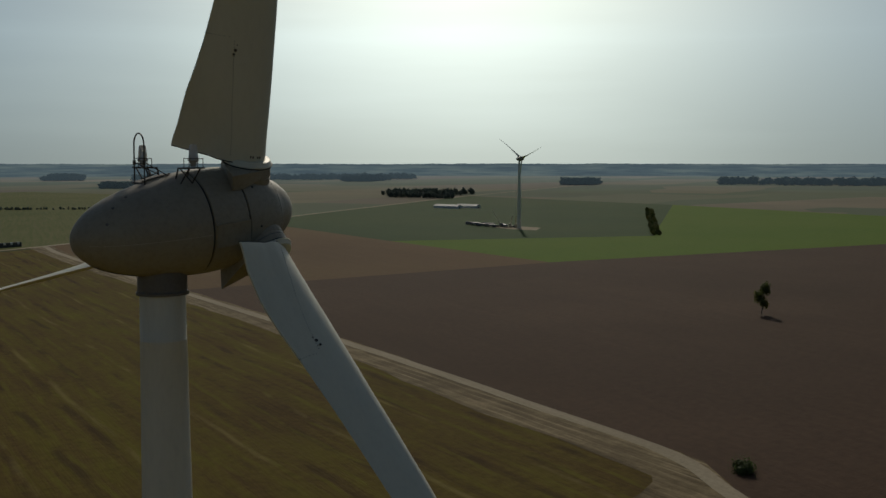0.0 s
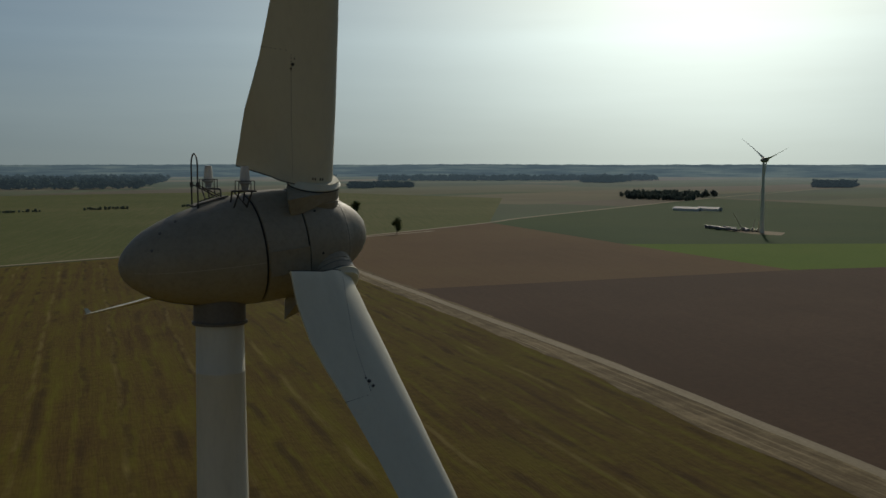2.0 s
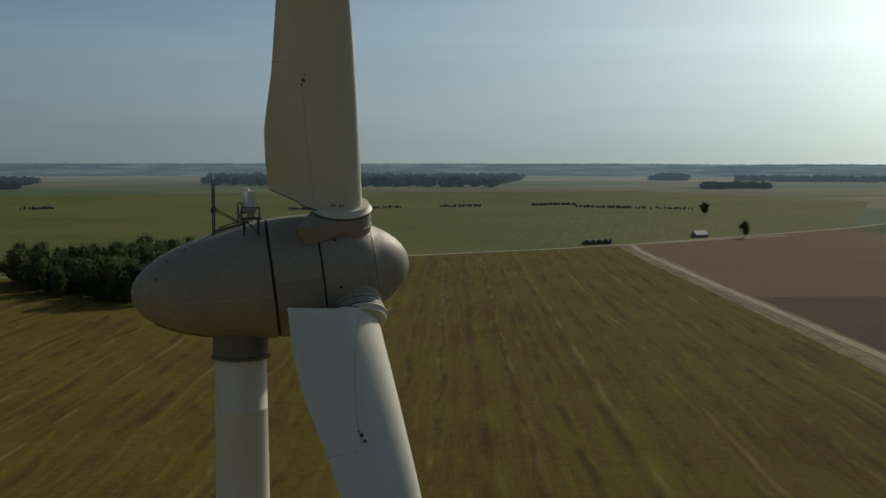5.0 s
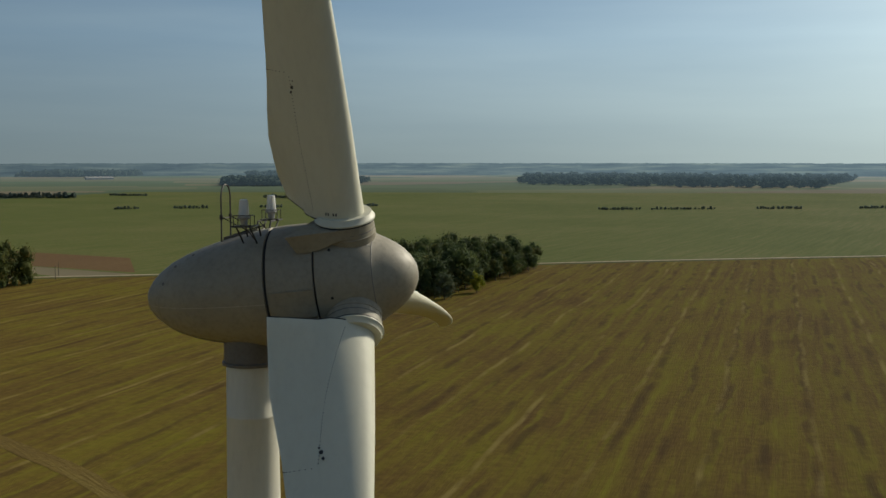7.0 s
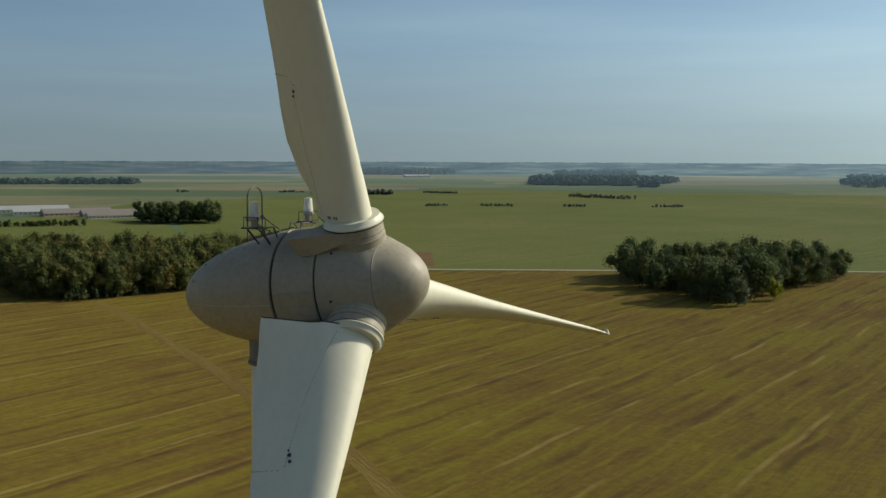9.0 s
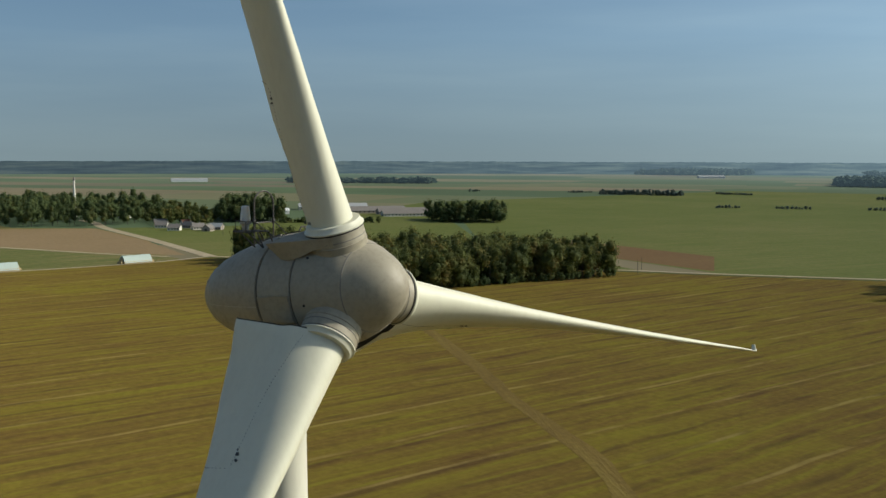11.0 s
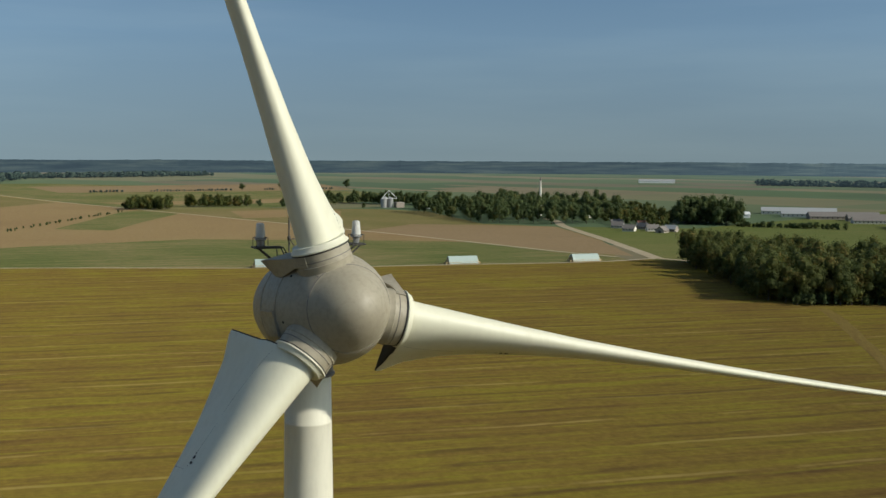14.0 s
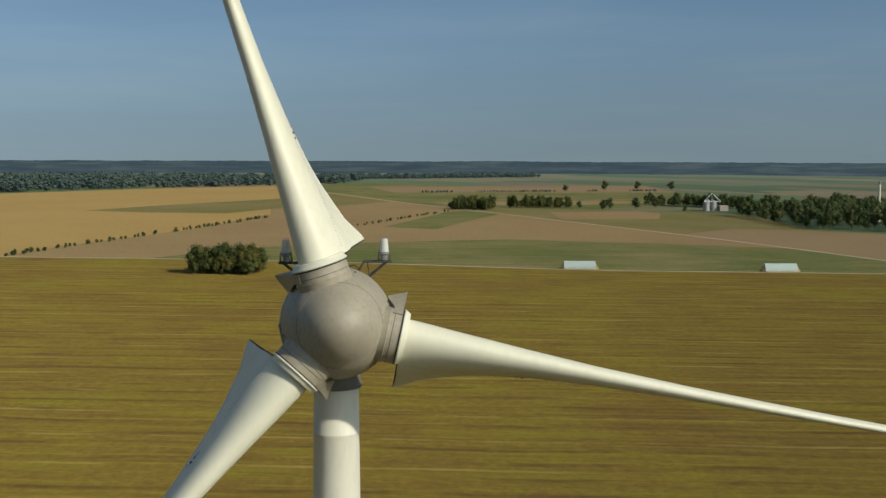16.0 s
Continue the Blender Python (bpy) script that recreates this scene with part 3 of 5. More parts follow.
def wood(name, poly, count, h, mat, label, seed, clumps=260, leaf=0.55):
    """A dense wood as one mesh: many tapered trunks and ragged crowns inside a polygon."""
    rnd = random.Random(seed)
    protos = [tree_arrays(rnd, 1.0, rnd.uniform(0.60, 0.86), rnd.uniform(0.02, 0.10), clumps, leaf / h, "round") for _ in range(6)]
    protos = [(np.array([tuple(v) for v in V]), np.array(F)) for V, F, _ in protos]
    xs, ys = [p[0] for p in poly], [p[1] for p in poly]
    spots, tries = [], 0
    while len(spots) < count and tries < 60000:
        tries += 1
        p = (rnd.uniform(min(xs), max(xs)), rnd.uniform(min(ys), max(ys)))
        gap = math.sqrt(abs(area(poly)) / count) * (0.62 if count < 300 else 0.4)
        if 3.6 < h < 5.5 and noise.noise((p[0] * 0.014, p[1] * 0.014, seed * 3.7)) < -0.02:
            continue
        if inside(p, poly) and all((p[0] - q[0]) ** 2 + (p[1] - q[1]) ** 2 > gap * gap for q in spots):
            spots.append(p)
    V, F, base = [], [], 0
    tv, tf = [], []
    for x, y in spots:
        pv, pf = protos[rnd.randrange(6)]
        hh = h * rnd.uniform(0.58, 1.14)
        ww = (0.55 * hh + 0.4 * h) * rnd.uniform(0.75, 1.15) * (1.7 if leaf > 1.5 else 1.0)
        a = rnd.uniform(0, 6.28)
        R = np.array([[math.cos(a), -math.sin(a), 0], [math.sin(a), math.cos(a), 0], [0, 0, 1]])
        v = (pv * (ww, ww, hh)) @ R.T + (x, y, 0)
        V.append(v)
        F.append(pf + base)
        base += len(v)
        b = len(tv)
        for k in range(5):
            tv.append((x + 0.25 * math.cos(k * 1.257), y + 0.25 * math.sin(k * 1.257), -0.2))
        tv.append((x, y, hh * 0.75))
        tf += [(b + k, b + (k + 1) % 5, b + 5) for k in range(5)]
    V, F = np.concatenate(V), np.concatenate(F)
    me = bpy.data.meshes.new(name)
    me.from_pydata(V.tolist() + tv, [], F.tolist() + [tuple(i + len(V) for i in f) for f in tf])
    me.materials.append(mat)
    me.materials.append(BARK)
    me.polygons.foreach_set("material_index", [0] * len(F) + [1] * len(tf))
    me.update()
    ob = new(name, me)
    return tagged(ob, label, "wood", kind="stuff")


def area(poly):
    return sum(a[0] * b[1] - b[0] * a[1] for a, b in zip(poly, poly[1:] + poly[:1])) / 2


def strip(a, b, w):
    a, b = Vector(a), Vector(b)
    d = (b - a).normalized()
    s = Vector((-d.y, d.x)) * w / 2
    return [tuple(a - s), tuple(b - s), tuple(b + s), tuple(a + s)]


wood("wood_west", [(-534, 406), (-440, 358), (-360, 328), (-334, 352), (-310, 430), (-295, 488), (-308, 506), (-430, 456), (-540, 414)], 400, 21, LEAF_OLIVE, "dense mixed wood turning olive in early autumn", 3, 900, 0.52)
wood("wood_edge", strip((-346, 332), (-292, 484), 6), 70, 5, LEAF, "low green shrubs along the wood edge", 5, 160, 0.5)
wood("wood_north", [(-145, 532), (-112, 490), (-70, 450), (-50, 520), (-30, 596), (-30, 616), (-110, 585), (-150, 565)], 150, 21, LEAF, "dark green copse in the stubble field", 4, 900, 0.52)
wood("copse_west", [(-580, -86), (-573, -51), (-592, -44), (-600, -80)], 34, 16, LEAF_OLIVE, "small clipped-looking copse by the road", 6, 600, 0.5)
wood("copse_farm", [(-684, 776), (-630, 815), (-665, 850), (-740, 815)], 50, 21, LEAF, "round copse beside the farm", 7, 420, 0.68)
wood("copse_dairy", [(-846, 622), (-806, 672), (-835, 700), (-910, 690)], 70, 27, LEAF, "dark copse in front of the dairy sheds", 8, 420, 0.68)
wood("hedge_dairy", strip((-800, 665), (-728, 735), 10), 46, 6, LEAF, "hedge before the dairy sheds", 9, 140, 0.7)
wood("wood_village", [(-1115, 450), (-935, 442), (-890, 505), (-880, 560), (-960, 650), (-1180, 730), (-1270, 620), (-1250, 520)], 170, 23, LEAF, "village trees around the houses", 10, 420, 0.68)
wood("wood_village_south", [(-880, 560), (-800, 570), (-880, 650), (-1090, 760), (-1200, 740), (-1050, 640)], 90, 13, LEAF_OLIVE, "garden trees among the village houses", 18, 420, 0.68)
wood("trees_silo_row", strip((-1275, 560), (-1420, 430), 30), 50, 18, LEAF, "row of tall field trees behind the silos", 11, 420, 0.68)
wood("grove_west", [(-1298, 140), (-1280, 186), (-1302, 200), (-1330, 150)], 34, 17, LEAF_OLIVE, "round grove in the fields", 12, 420, 0.68)
wood("grove_row", strip((-1340, 222), (-1345, 305), 14), 30, 16, LEAF_OLIVE, "row of poplars in the fields", 13, 420, 0.68)
wood("hedge_east", strip((700, 526), (1010, 780), 8), 70, 5.6, LEAF_OLIVE, "long narrow hedge between green fields", 14, 240, 0.8)
wood("hedge_gold", strip((-696, -226), (-1136, -76), 5), 50, 3.5, LEAF, "low bushes along the field boundary", 15, 90, 0.6)
wood("hedge_village", strip((-954, 2), (-1246, 130), 5), 34, 3, LEAF, "low bushes along the track", 16, 90, 0.6)
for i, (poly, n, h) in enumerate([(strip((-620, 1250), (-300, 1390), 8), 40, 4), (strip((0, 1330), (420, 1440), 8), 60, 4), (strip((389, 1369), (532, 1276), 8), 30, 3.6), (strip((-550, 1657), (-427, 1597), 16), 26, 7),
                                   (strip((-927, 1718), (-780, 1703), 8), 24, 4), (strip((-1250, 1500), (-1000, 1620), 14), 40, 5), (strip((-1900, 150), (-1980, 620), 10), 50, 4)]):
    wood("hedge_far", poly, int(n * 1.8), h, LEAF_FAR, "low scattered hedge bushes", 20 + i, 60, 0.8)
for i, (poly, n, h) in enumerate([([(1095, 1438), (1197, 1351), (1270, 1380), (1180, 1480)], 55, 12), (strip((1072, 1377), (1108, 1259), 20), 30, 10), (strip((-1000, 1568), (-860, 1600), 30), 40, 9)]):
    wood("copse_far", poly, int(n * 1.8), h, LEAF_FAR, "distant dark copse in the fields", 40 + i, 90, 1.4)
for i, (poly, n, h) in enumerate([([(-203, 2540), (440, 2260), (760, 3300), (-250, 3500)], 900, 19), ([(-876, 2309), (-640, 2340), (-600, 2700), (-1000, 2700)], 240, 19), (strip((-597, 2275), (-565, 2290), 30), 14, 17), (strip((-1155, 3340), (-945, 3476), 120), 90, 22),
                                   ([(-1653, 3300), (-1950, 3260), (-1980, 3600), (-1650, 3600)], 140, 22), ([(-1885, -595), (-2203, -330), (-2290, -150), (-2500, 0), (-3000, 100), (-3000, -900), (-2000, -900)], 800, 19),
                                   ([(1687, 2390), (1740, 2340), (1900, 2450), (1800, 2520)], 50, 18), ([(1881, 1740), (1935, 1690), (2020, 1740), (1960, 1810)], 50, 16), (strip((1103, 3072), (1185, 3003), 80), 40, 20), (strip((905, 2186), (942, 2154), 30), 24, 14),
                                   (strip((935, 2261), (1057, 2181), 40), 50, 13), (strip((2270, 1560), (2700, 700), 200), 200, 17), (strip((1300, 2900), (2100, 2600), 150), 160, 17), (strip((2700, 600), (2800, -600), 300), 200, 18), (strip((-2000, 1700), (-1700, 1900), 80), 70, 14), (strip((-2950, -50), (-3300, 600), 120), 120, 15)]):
    wood("backdrop_wood", poly, n if n > 500 else int(n * 1.8), h, BACK_LEAF, "distant woodland with blue haze painted as glow", 50 + i, 60, 2.3)

tree = tree_kind(1, 13.5, 6.5, 1.6, 1000, 0.38, LEAF_OLIVE, "round", "tree", "lone dark tree standing in the ploughed field")
plant(tree, [(373, 213, 1.0)])
tree = tree_kind(2, 14, 10, 2.0, 700, 0.45, LEAF, "round", "tree", "round tree beside the small barn")
plant(tree, [(381, 806, 1.0), (482, 1140, 1.25)])
tree = tree_kind(3, 15, 11, 2.2, 700, 0.5, LEAF, "round", "tree", "broad field tree near the grain silos")
plant(tree, [(-1290, 345, 1.0), (-1300, 383, 1.1), (-1327, 418, 1.0), (-1275, 333, 0.9), (-1394, 470, 1.1), (-1310, 310, 0.7), (-1400, 500, 1.0), (-1230, 425, 0.5), (-2000, 520, 1.3), (-2050, 600, 1.2), (-2020, 660, 1.3), (-1950, 430, 1.0)], "field trees")
tree = tree_kind(4, 12, 8.5, 1.0, 900, 0.4, LEAF_YELLOW, "round", "tree", "yellow-green autumn tree at the edge of the copse")
plant(tree, [(-52, 486, 0.85), (-330, 384, 0.75)])
tree = tree_kind(5, 12, 11, 0.6, 900, 0.4, LEAF_PALE, "round", "tree", "pale grey-green willow at the edge of the copse")
plant(tree, [(-64, 458, 1.0), (-318, 420, 0.8)])
tree = tree_kind(6, 2.4, 8, 0.2, 700, 0.3, LEAF, "round", "bush", "dark bush beside the track bend", "bush")
plant(tree, [(172, 88, 0.7)])


# ---- wind turbine ----
HUB_Z, TILT, YAW, RANG, CONE = 63.40, 6.6, 2.6, -12.9, 5.2
AX = pose(0.07, -0.05, HUB_Z, 0, -TILT, YAW)       # nacelle frame: x along the rotor axis
HUBX = 3.3
turbine = empty("wind_turbine")
tagged(turbine, "white three-bladed wind turbine with a taupe egg-shaped nacelle, standing in stubble", "wind turbine")

bm = bmesh.new()
add_lathe(bm, [(0, 0), (0, 2.1), (0.3, 2.1), (0.3, 1.95), (6, 1.75), (14, 1.55), (28, 1.28), (45, 1.03), (56, 0.885), (59.2, 0.85), (59.21, 0.854), (59.27, 0.854), (59.28, 0.848), (61.0, 0.83), (61.0, 0)], 56, "Z")
tower = part("tower", bm, TOWER, turbine, "off-white tapered steel tower")
bm = bmesh.new()
add_lathe(bm, [(60.93, 0), (60.93, 0.955), (61.02, 0.965), (61.06, 0.90), (61.9, 0.90), (61.9, 0)], 56, "Z")
part("yaw_collar", bm, SHELL_DARK, turbine, "dark grey collar under the nacelle")

# egg-shaped shell in three bodies of rotation
TAIL = [(-3.52, 0), (-3.49, 0.22), (-3.40, 0.44), (-3.2, 0.68), (-2.9, 0.93), (-2.55, 1.15), (-2.0, 1.38), (-1.4, 1.56), (-0.8, 1.70), (-0.2, 1.81), (0.4, 1.90), (0.95, 1.955)]
RING = [(1.03, 1.955), (1.5, 1.975), (2.0, 1.965), (2.52, 1.93)]
NOSE = [(2.57, 1.92), (3.0, 1.865), (3.5, 1.745), (4.0, 1.56), (4.28, 1.42), (4.30, 1.40), (4.6, 1.235), (4.9, 1.04), (5.15, 0.83), (5.36, 0.58), (5.5, 0.30), (5.55, 0)]


def shell(name, prof, label):
    bm = bmesh.new()
    p = list(prof)
    if p[0][1] > 0:
        p = [(p[0][0], 0.0), (p[0][0], p[0][1] - 0.03)] + [(p[0][0] + 0.02, p[0][1])] + p[1:]
    if p[-1][1] > 0:
        p = p[:-1] + [(p[-1][0] - 0.02, p[-1][1]), (p[-1][0], p[-1][1] - 0.03), (p[-1][0], 0.0)]
    add_lathe(bm, p, 72, "X", AX)
    return part(name, bm, SHELL, turbine, label)


nacelle = shell("nacelle", TAIL, "taupe-grey rounded rear nacelle shell with dirt streaks")
ring_ob = shell("generator_cover", RING, "taupe-grey generator cover ring")
spinner = shell("spinner", NOSE, "taupe-grey rounded spinner nose")
bm = bmesh.new()
add_lathe(bm, [(0.9, 0), (0.9, 1.90), (2.7, 1.88), (2.7, 0)], 64, "X", AX)
part("seam_gap", bm, GAP, turbine, "dark gap between the shell sections")


def shell_r(x):
    return lerp_table(TAIL + RING + NOSE, x)


def seam_on_shell(name, xs, ang, w, mat, parent, lift=0.004):
    """A thin raised joint strip along the shell, at an angle round the axis."""
    bm = bmesh.new()
    rows = []
    for x in xs:
        r = shell_r(x) + lift
        row = []
        for da in (-w / 2, w / 2):
            a = ang + da / max(r, 0.2)
            row.append(bm.verts.new(AX @ Vector((x, math.sin(a) * -r, math.cos(a) * r))))
        rows.append(row)
    for u, v in zip(rows, rows[1:]):
        bm.faces.new((u[0], u[1], v[1], v[0]))
    return part(name, bm, mat, parent)


def ring_seam(name, x, parent, w=0.025, mat=None):
    bm = bmesh.new()
    add_lathe(bm, [(x - w / 2, shell_r(x - w / 2) + 0.003), (x, shell_r(x) + 0.012), (x + w / 2, shell_r(x + w / 2) + 0.003)], 72, "X", AX)
    return part(name, bm, mat or SHELL_DARK, parent)


ring_seam("seam", 4.29, spinner)
for a in (100, 260):
    seam_on_shell("seam", np.linspace(-3.2, 0.93, 20), radians(a), 0.022, DUST, nacelle)
for a in (70, 190, 310):
    seam_on_shell("seam", np.linspace(2.6, 4.28, 10), radians(a - RANG - 40), 0.02, SHELL_DARK, spinner)
seam_on_shell("drip_edge", np.linspace(-2.9, -0.9, 12), radians(180), 0.5, SHELL_DARK, nacelle, 0.03)

# blades: chord, thickness, twist along the span
CHORD = [(1.9, 3.6), (2.4, 3.55), (3.2, 3.34), (4.5, 3.15), (6.5, 2.65), (9.0, 2.2), (13.0, 1.76), (18.0, 1.36), (25.0, 1.08), (32.0, 0.8), (34.0, 0.59), (35.6, 0.42)]
THICK = [(1.9, 1.5), (3.0, 1.38), (4.5, 1.15), (6.5, 0.89), (9.0, 0.65), (13.0, 0.45), (18.0, 0.34), (25.0, 0.25), (32.0, 0.16), (35.6, 0.07)]
TWIST = [(1.9, 40), (2.4, 39), (3.2, 31), (5.0, 20.5), (9.0, 12.5), (13.0, 6.4), (20.0, 0.0), (35.6, 0.9)]
NOSE_SHARE = [(1.9, 0.19), (4.5, 0.195), (9.0, 0.233), (20.0, 0.36), (35.6, 0.42)]


BEND, SWEEP = 4.7, -0.93    # backward bend and sweep at the tip


def section(s, n=20):
    """Airfoil outline at span s, in the blade frame: u towards the nose of the turbine, w clockwise, s outwards."""
    c, t, tw, ns = (lerp_table(T, s) for T in (CHORD, THICK, TWIST, NOSE_SHARE))
    out = []
    for k in range(2 * n):
        th = math.pi * k / n
        xc = 0.5 * (1 - math.cos(th)) if k <= n else 0.5 * (1 - math.cos(2 * math.pi - th))
        side = 1 if k <= n else -1
        yt = 5 * t * (0.2969 * math.sqrt(xc) - 0.126 * xc - 0.3516 * xc ** 2 + 0.2843 * xc ** 3 - 0.1036 * xc ** 4)
        if s < 7:      # round spar inside the wide inner blade
            yt = max(yt * (1 - 0.25 * (xc > 0.5) * (1 - s / 7)), 0.035)
        camber = 0.05 * c * math.sin(math.pi * xc) * min(1, s / 6)
        cu, cw = (ns - xc) * c, side * yt - camber * 0.5
        q = min(1.0, max(0.0, (xc - 0.34) / 0.40))
        rise = 0.07 * q * q * (3 - 2 * q) * max(0.0, 1 - (s - 2.2) / 2.0)
        a = radians(tw)
        out.append((cu * math.cos(a) + cw * math.sin(a) - BEND * (s / 35) ** 2, -cu * math.sin(a) + cw * math.cos(a) + SWEEP * (s / 35) ** 2, s + rise))
    return out


def blade_frame(k):
    """Blade axis k: column 0 is the rotor axis forwards, 1 clockwise, 2 outwards."""
    a = radians(RANG + 120 * k)
    outw = Vector((0, math.cos(a), math.sin(a)))
    cw = Vector((0, math.sin(a), -math.cos(a)))
    m = Matrix.Identity(4)
    for r in range(3):
        m[r][0], m[r][1], m[r][2] = (1, 0, 0)[r], cw[r], outw[r]
    return AX @ Matrix.Translation((HUBX, 0, 0)) @ m @ pose(0, 0, 0, 0, CONE, 0)


def build_blade(k):
    B = blade_frame(k)
    bm = bmesh.new()
    spans = [2.24, 2.3, 2.45, 2.7, 3.2, 3.8, 4.6, 5.5, 6.5, 7.7, 9, 10.5, 12.5, 15, 18, 21.5, 25, 28.5, 32, 33.5, 34.6, 35.3, 35.6]
    rings = [[bm.verts.new(B @ Vector(p)) for p in section(s)] for s in spans]
    for u, v in zip(rings, rings[1:]):
        for j in range(len(u)):
            bm.faces.new((u[j], u[(j + 1) % len(u)], v[(j + 1) % len(u)], v[j]))
    bm.faces.new(rings[0])
    bm.faces.new(rings[-1])
    blade = part("blade", bm, BLADE, turbine, "creamy white rotor blade with wide root and bolted trailing edge")
    bm = bmesh.new()
    bm.faces.new([bm.verts.new(B @ (Vector(p) - Vector((0, 0, 0.012)))) for p in section(2.24)])
    r = bmesh.ops.extrude_face_region(bm, geom=bm.faces[:])
    bmesh.ops.translate(bm, verts=[v for v in r["geom"] if isinstance(v, bmesh.types.BMVert)], vec=B.to_3x3() @ Vector((0, 0, -0.03)))
    part("root_edge", bm, GAP, blade, "dark plate across the blade root cut", smooth=False)
    # winglet
    bm = bmesh.new()
    a, b, c, d = ((0.10 - BEND, SWEEP, 35.45), (-0.30 - BEND, SWEEP, 35.6), (-0.34 - BEND, SWEEP - 0.42, 35.72), (-0.14 - BEND, SWEEP - 0.40, 35.68))
    lo = [bm.verts.new(B @ Vector(p)) for p in (a, b, c, d)]
    hi = [bm.verts.new(B @ (Vector(p) + Vector((0, 0, 0.06)))) for p in (a, b, c, d)]
    bm.faces.new(lo[::-1]), bm.faces.new(hi)
    for j in range(4):
        bm.faces.new((lo[j], lo[(j + 1) % 4], hi[(j + 1) % 4], hi[j]))
    part("winglet", bm, BLADE, blade, smooth=False)
    bm = bmesh.new()
    add_lathe(bm, [(2.10, 0.0), (2.10, 0.93), (2.12, 0.965), (2.16, 0.965), (2.20, 0.91), (2.32, 0.86), (2.32, 0)], 48, "Z", B)
    part("root_flange", bm, BLADE, blade, "white flange ring")
    bm = bmesh.new()
    add_lathe(bm, [(2.06, 0.0), (2.06, 0.935), (2.105, 0.935), (2.105, 0)], 48, "Z", B)
    part("root_gap", bm, GAP, blade)
    # bolted joint of the trailing edge piece: a line of screw heads down the pressure and suction sides
    bm = bmesh.new()
    for side in (1, -1):
        for i in range(40):
            s = 2.5 + i * 0.108
            xc = 0.36 + 0.26 * (i / 39)
            pts = section(s)
            kf = math.acos(1 - 2 * xc) / math.pi * 20
            k0 = int(kf)
            p = Vector(pts[k0 if side > 0 else 40 - k0]).lerp(Vector(pts[k0 + 1 if side > 0 else 39 - k0]), kf - k0)
            add_box(bm, (0.022, 0.022, 0.022), B @ Matrix.Translation(p))
        for i in range(16):
            xc = 0.62 + 0.36 * i / 15
            pts = section(6.85)
            q = [Vector(pts[j if side > 0 else (40 - j) % 40]) for j in (int(xc * 20), int(xc * 20) + 1)]
            p = q[0].lerp(q[1], 0.5)
            add_box(bm, (0.04, 0.016, 0.016), B @ Matrix.Translation(p))
    tagged(part("screw_row", bm, MARK, blade, "row of dark screw heads", smooth=False), kind="stuff")
    for side in (1, -1):
        p = Vector(section(6.4)[11 if side > 0 else 29])
        for dx, dz, w in ((0, 0, 0.11), (0.05, 0.2, 0.08), (-0.06, -0.15, 0.06)):
            bm = bmesh.new()
            add_lathe(bm, [(-0.03, 0), (-0.03, w * 0.6), (0.02, w * 0.45), (0.03, 0)], 10, "Z", B @ Matrix.Translation(p + Vector((dx, 0, dz))) @ pose(0, 0, 0, 90))
            part("lightning_receptor", bm, MARK, blade, "dark stained receptor")
    # hub collar round the blade root, with the fixed fairing plate
    bm = bmesh.new()
    add_lathe(bm, [(0.3, 0.0), (0.3, 0.97), (1.15, 0.96), (1.35, 0.945), (1.62, 0.945), (1.63, 0.95), (1.66, 0.95), (1.67, 0.93), (2.06, 0.915), (2.06, 0.0)], 48, "Z", B)
    part("hub_collar", bm, SHELL, spinner, "taupe-grey collar at the blade root")
    bm = bmesh.new()
    add_lathe(bm, [(1.80, 0.93), (1.815, 0.938), (1.83, 0.93)], 48, "Z", B)
    part("seam", bm, SHELL_DARK, spinner)
    build_vane(B)
    if k == 1:
        for i in range(5):
            if i != 2:
                bm = bmesh.new()
                a = radians(-118 + 5.5 * i)
                add_box(bm, (0.014, 0.045, 0.09), B @ pose(0.905 * math.cos(a), 0.905 * math.sin(a), 2.55, 0, 0, math.degrees(a)))
                part("marking_bar", bm, MARK, blade, "short black marking bar", smooth=False)
    return blade


def build_vane(B):
    """Curved fairing that runs from the collar back over the generator cover, like a cut wing root."""
    bm = bmesh.new()
    dx, dw = -0.72, -0.69
    n = 14
    rings = []
    for i in range(n + 1):
        k = i / n
        dist = 0.15 + 2.1 * k
        half = 0.93 * (1 - k) ** 1.15 * (1 + 0.25 * k) + 0.018
        cx, cw_ = dx * dist, dw * dist
        top = 2.05 + 0.04 * k
        r_here = math.sqrt(max(0.3, shell_r(HUBX + cx) ** 2 - min(cw_ ** 2, 3.0)))
        on_shell = max(r_here - 0.10, 0.9)
        f = max(0.0, (k - 0.30) / 0.70) ** 0.8
        low = min(on_shell * (1 - f) + (top - 0.62) * f, top - 0.05)
        px, pw = -dw, dx
        back = 1 - 0.16 * f       # the end is cut on a slant, its outer corner furthest back
        rings.append([bm.verts.new(B @ Vector((cx * q + px * h, cw_ * q + pw * h, z))) for h, z, q in ((half, low, back), (half, top, 1), (0, top, 1), (-half, top, 1), (-half, low, back))])
    for u, v in zip(rings, rings[1:]):
        for j in range(5):
            bm.faces.new((u[j], u[(j + 1) % 5], v[(j + 1) % 5], v[j]))
    bm.faces.new(rings[0])
    bm.faces.new(rings[-1])
    part("root_fairing", bm, SHELL, spinner, "curved taupe fairing plate behind the blade root")


for k in range(3):
    build_blade(k)

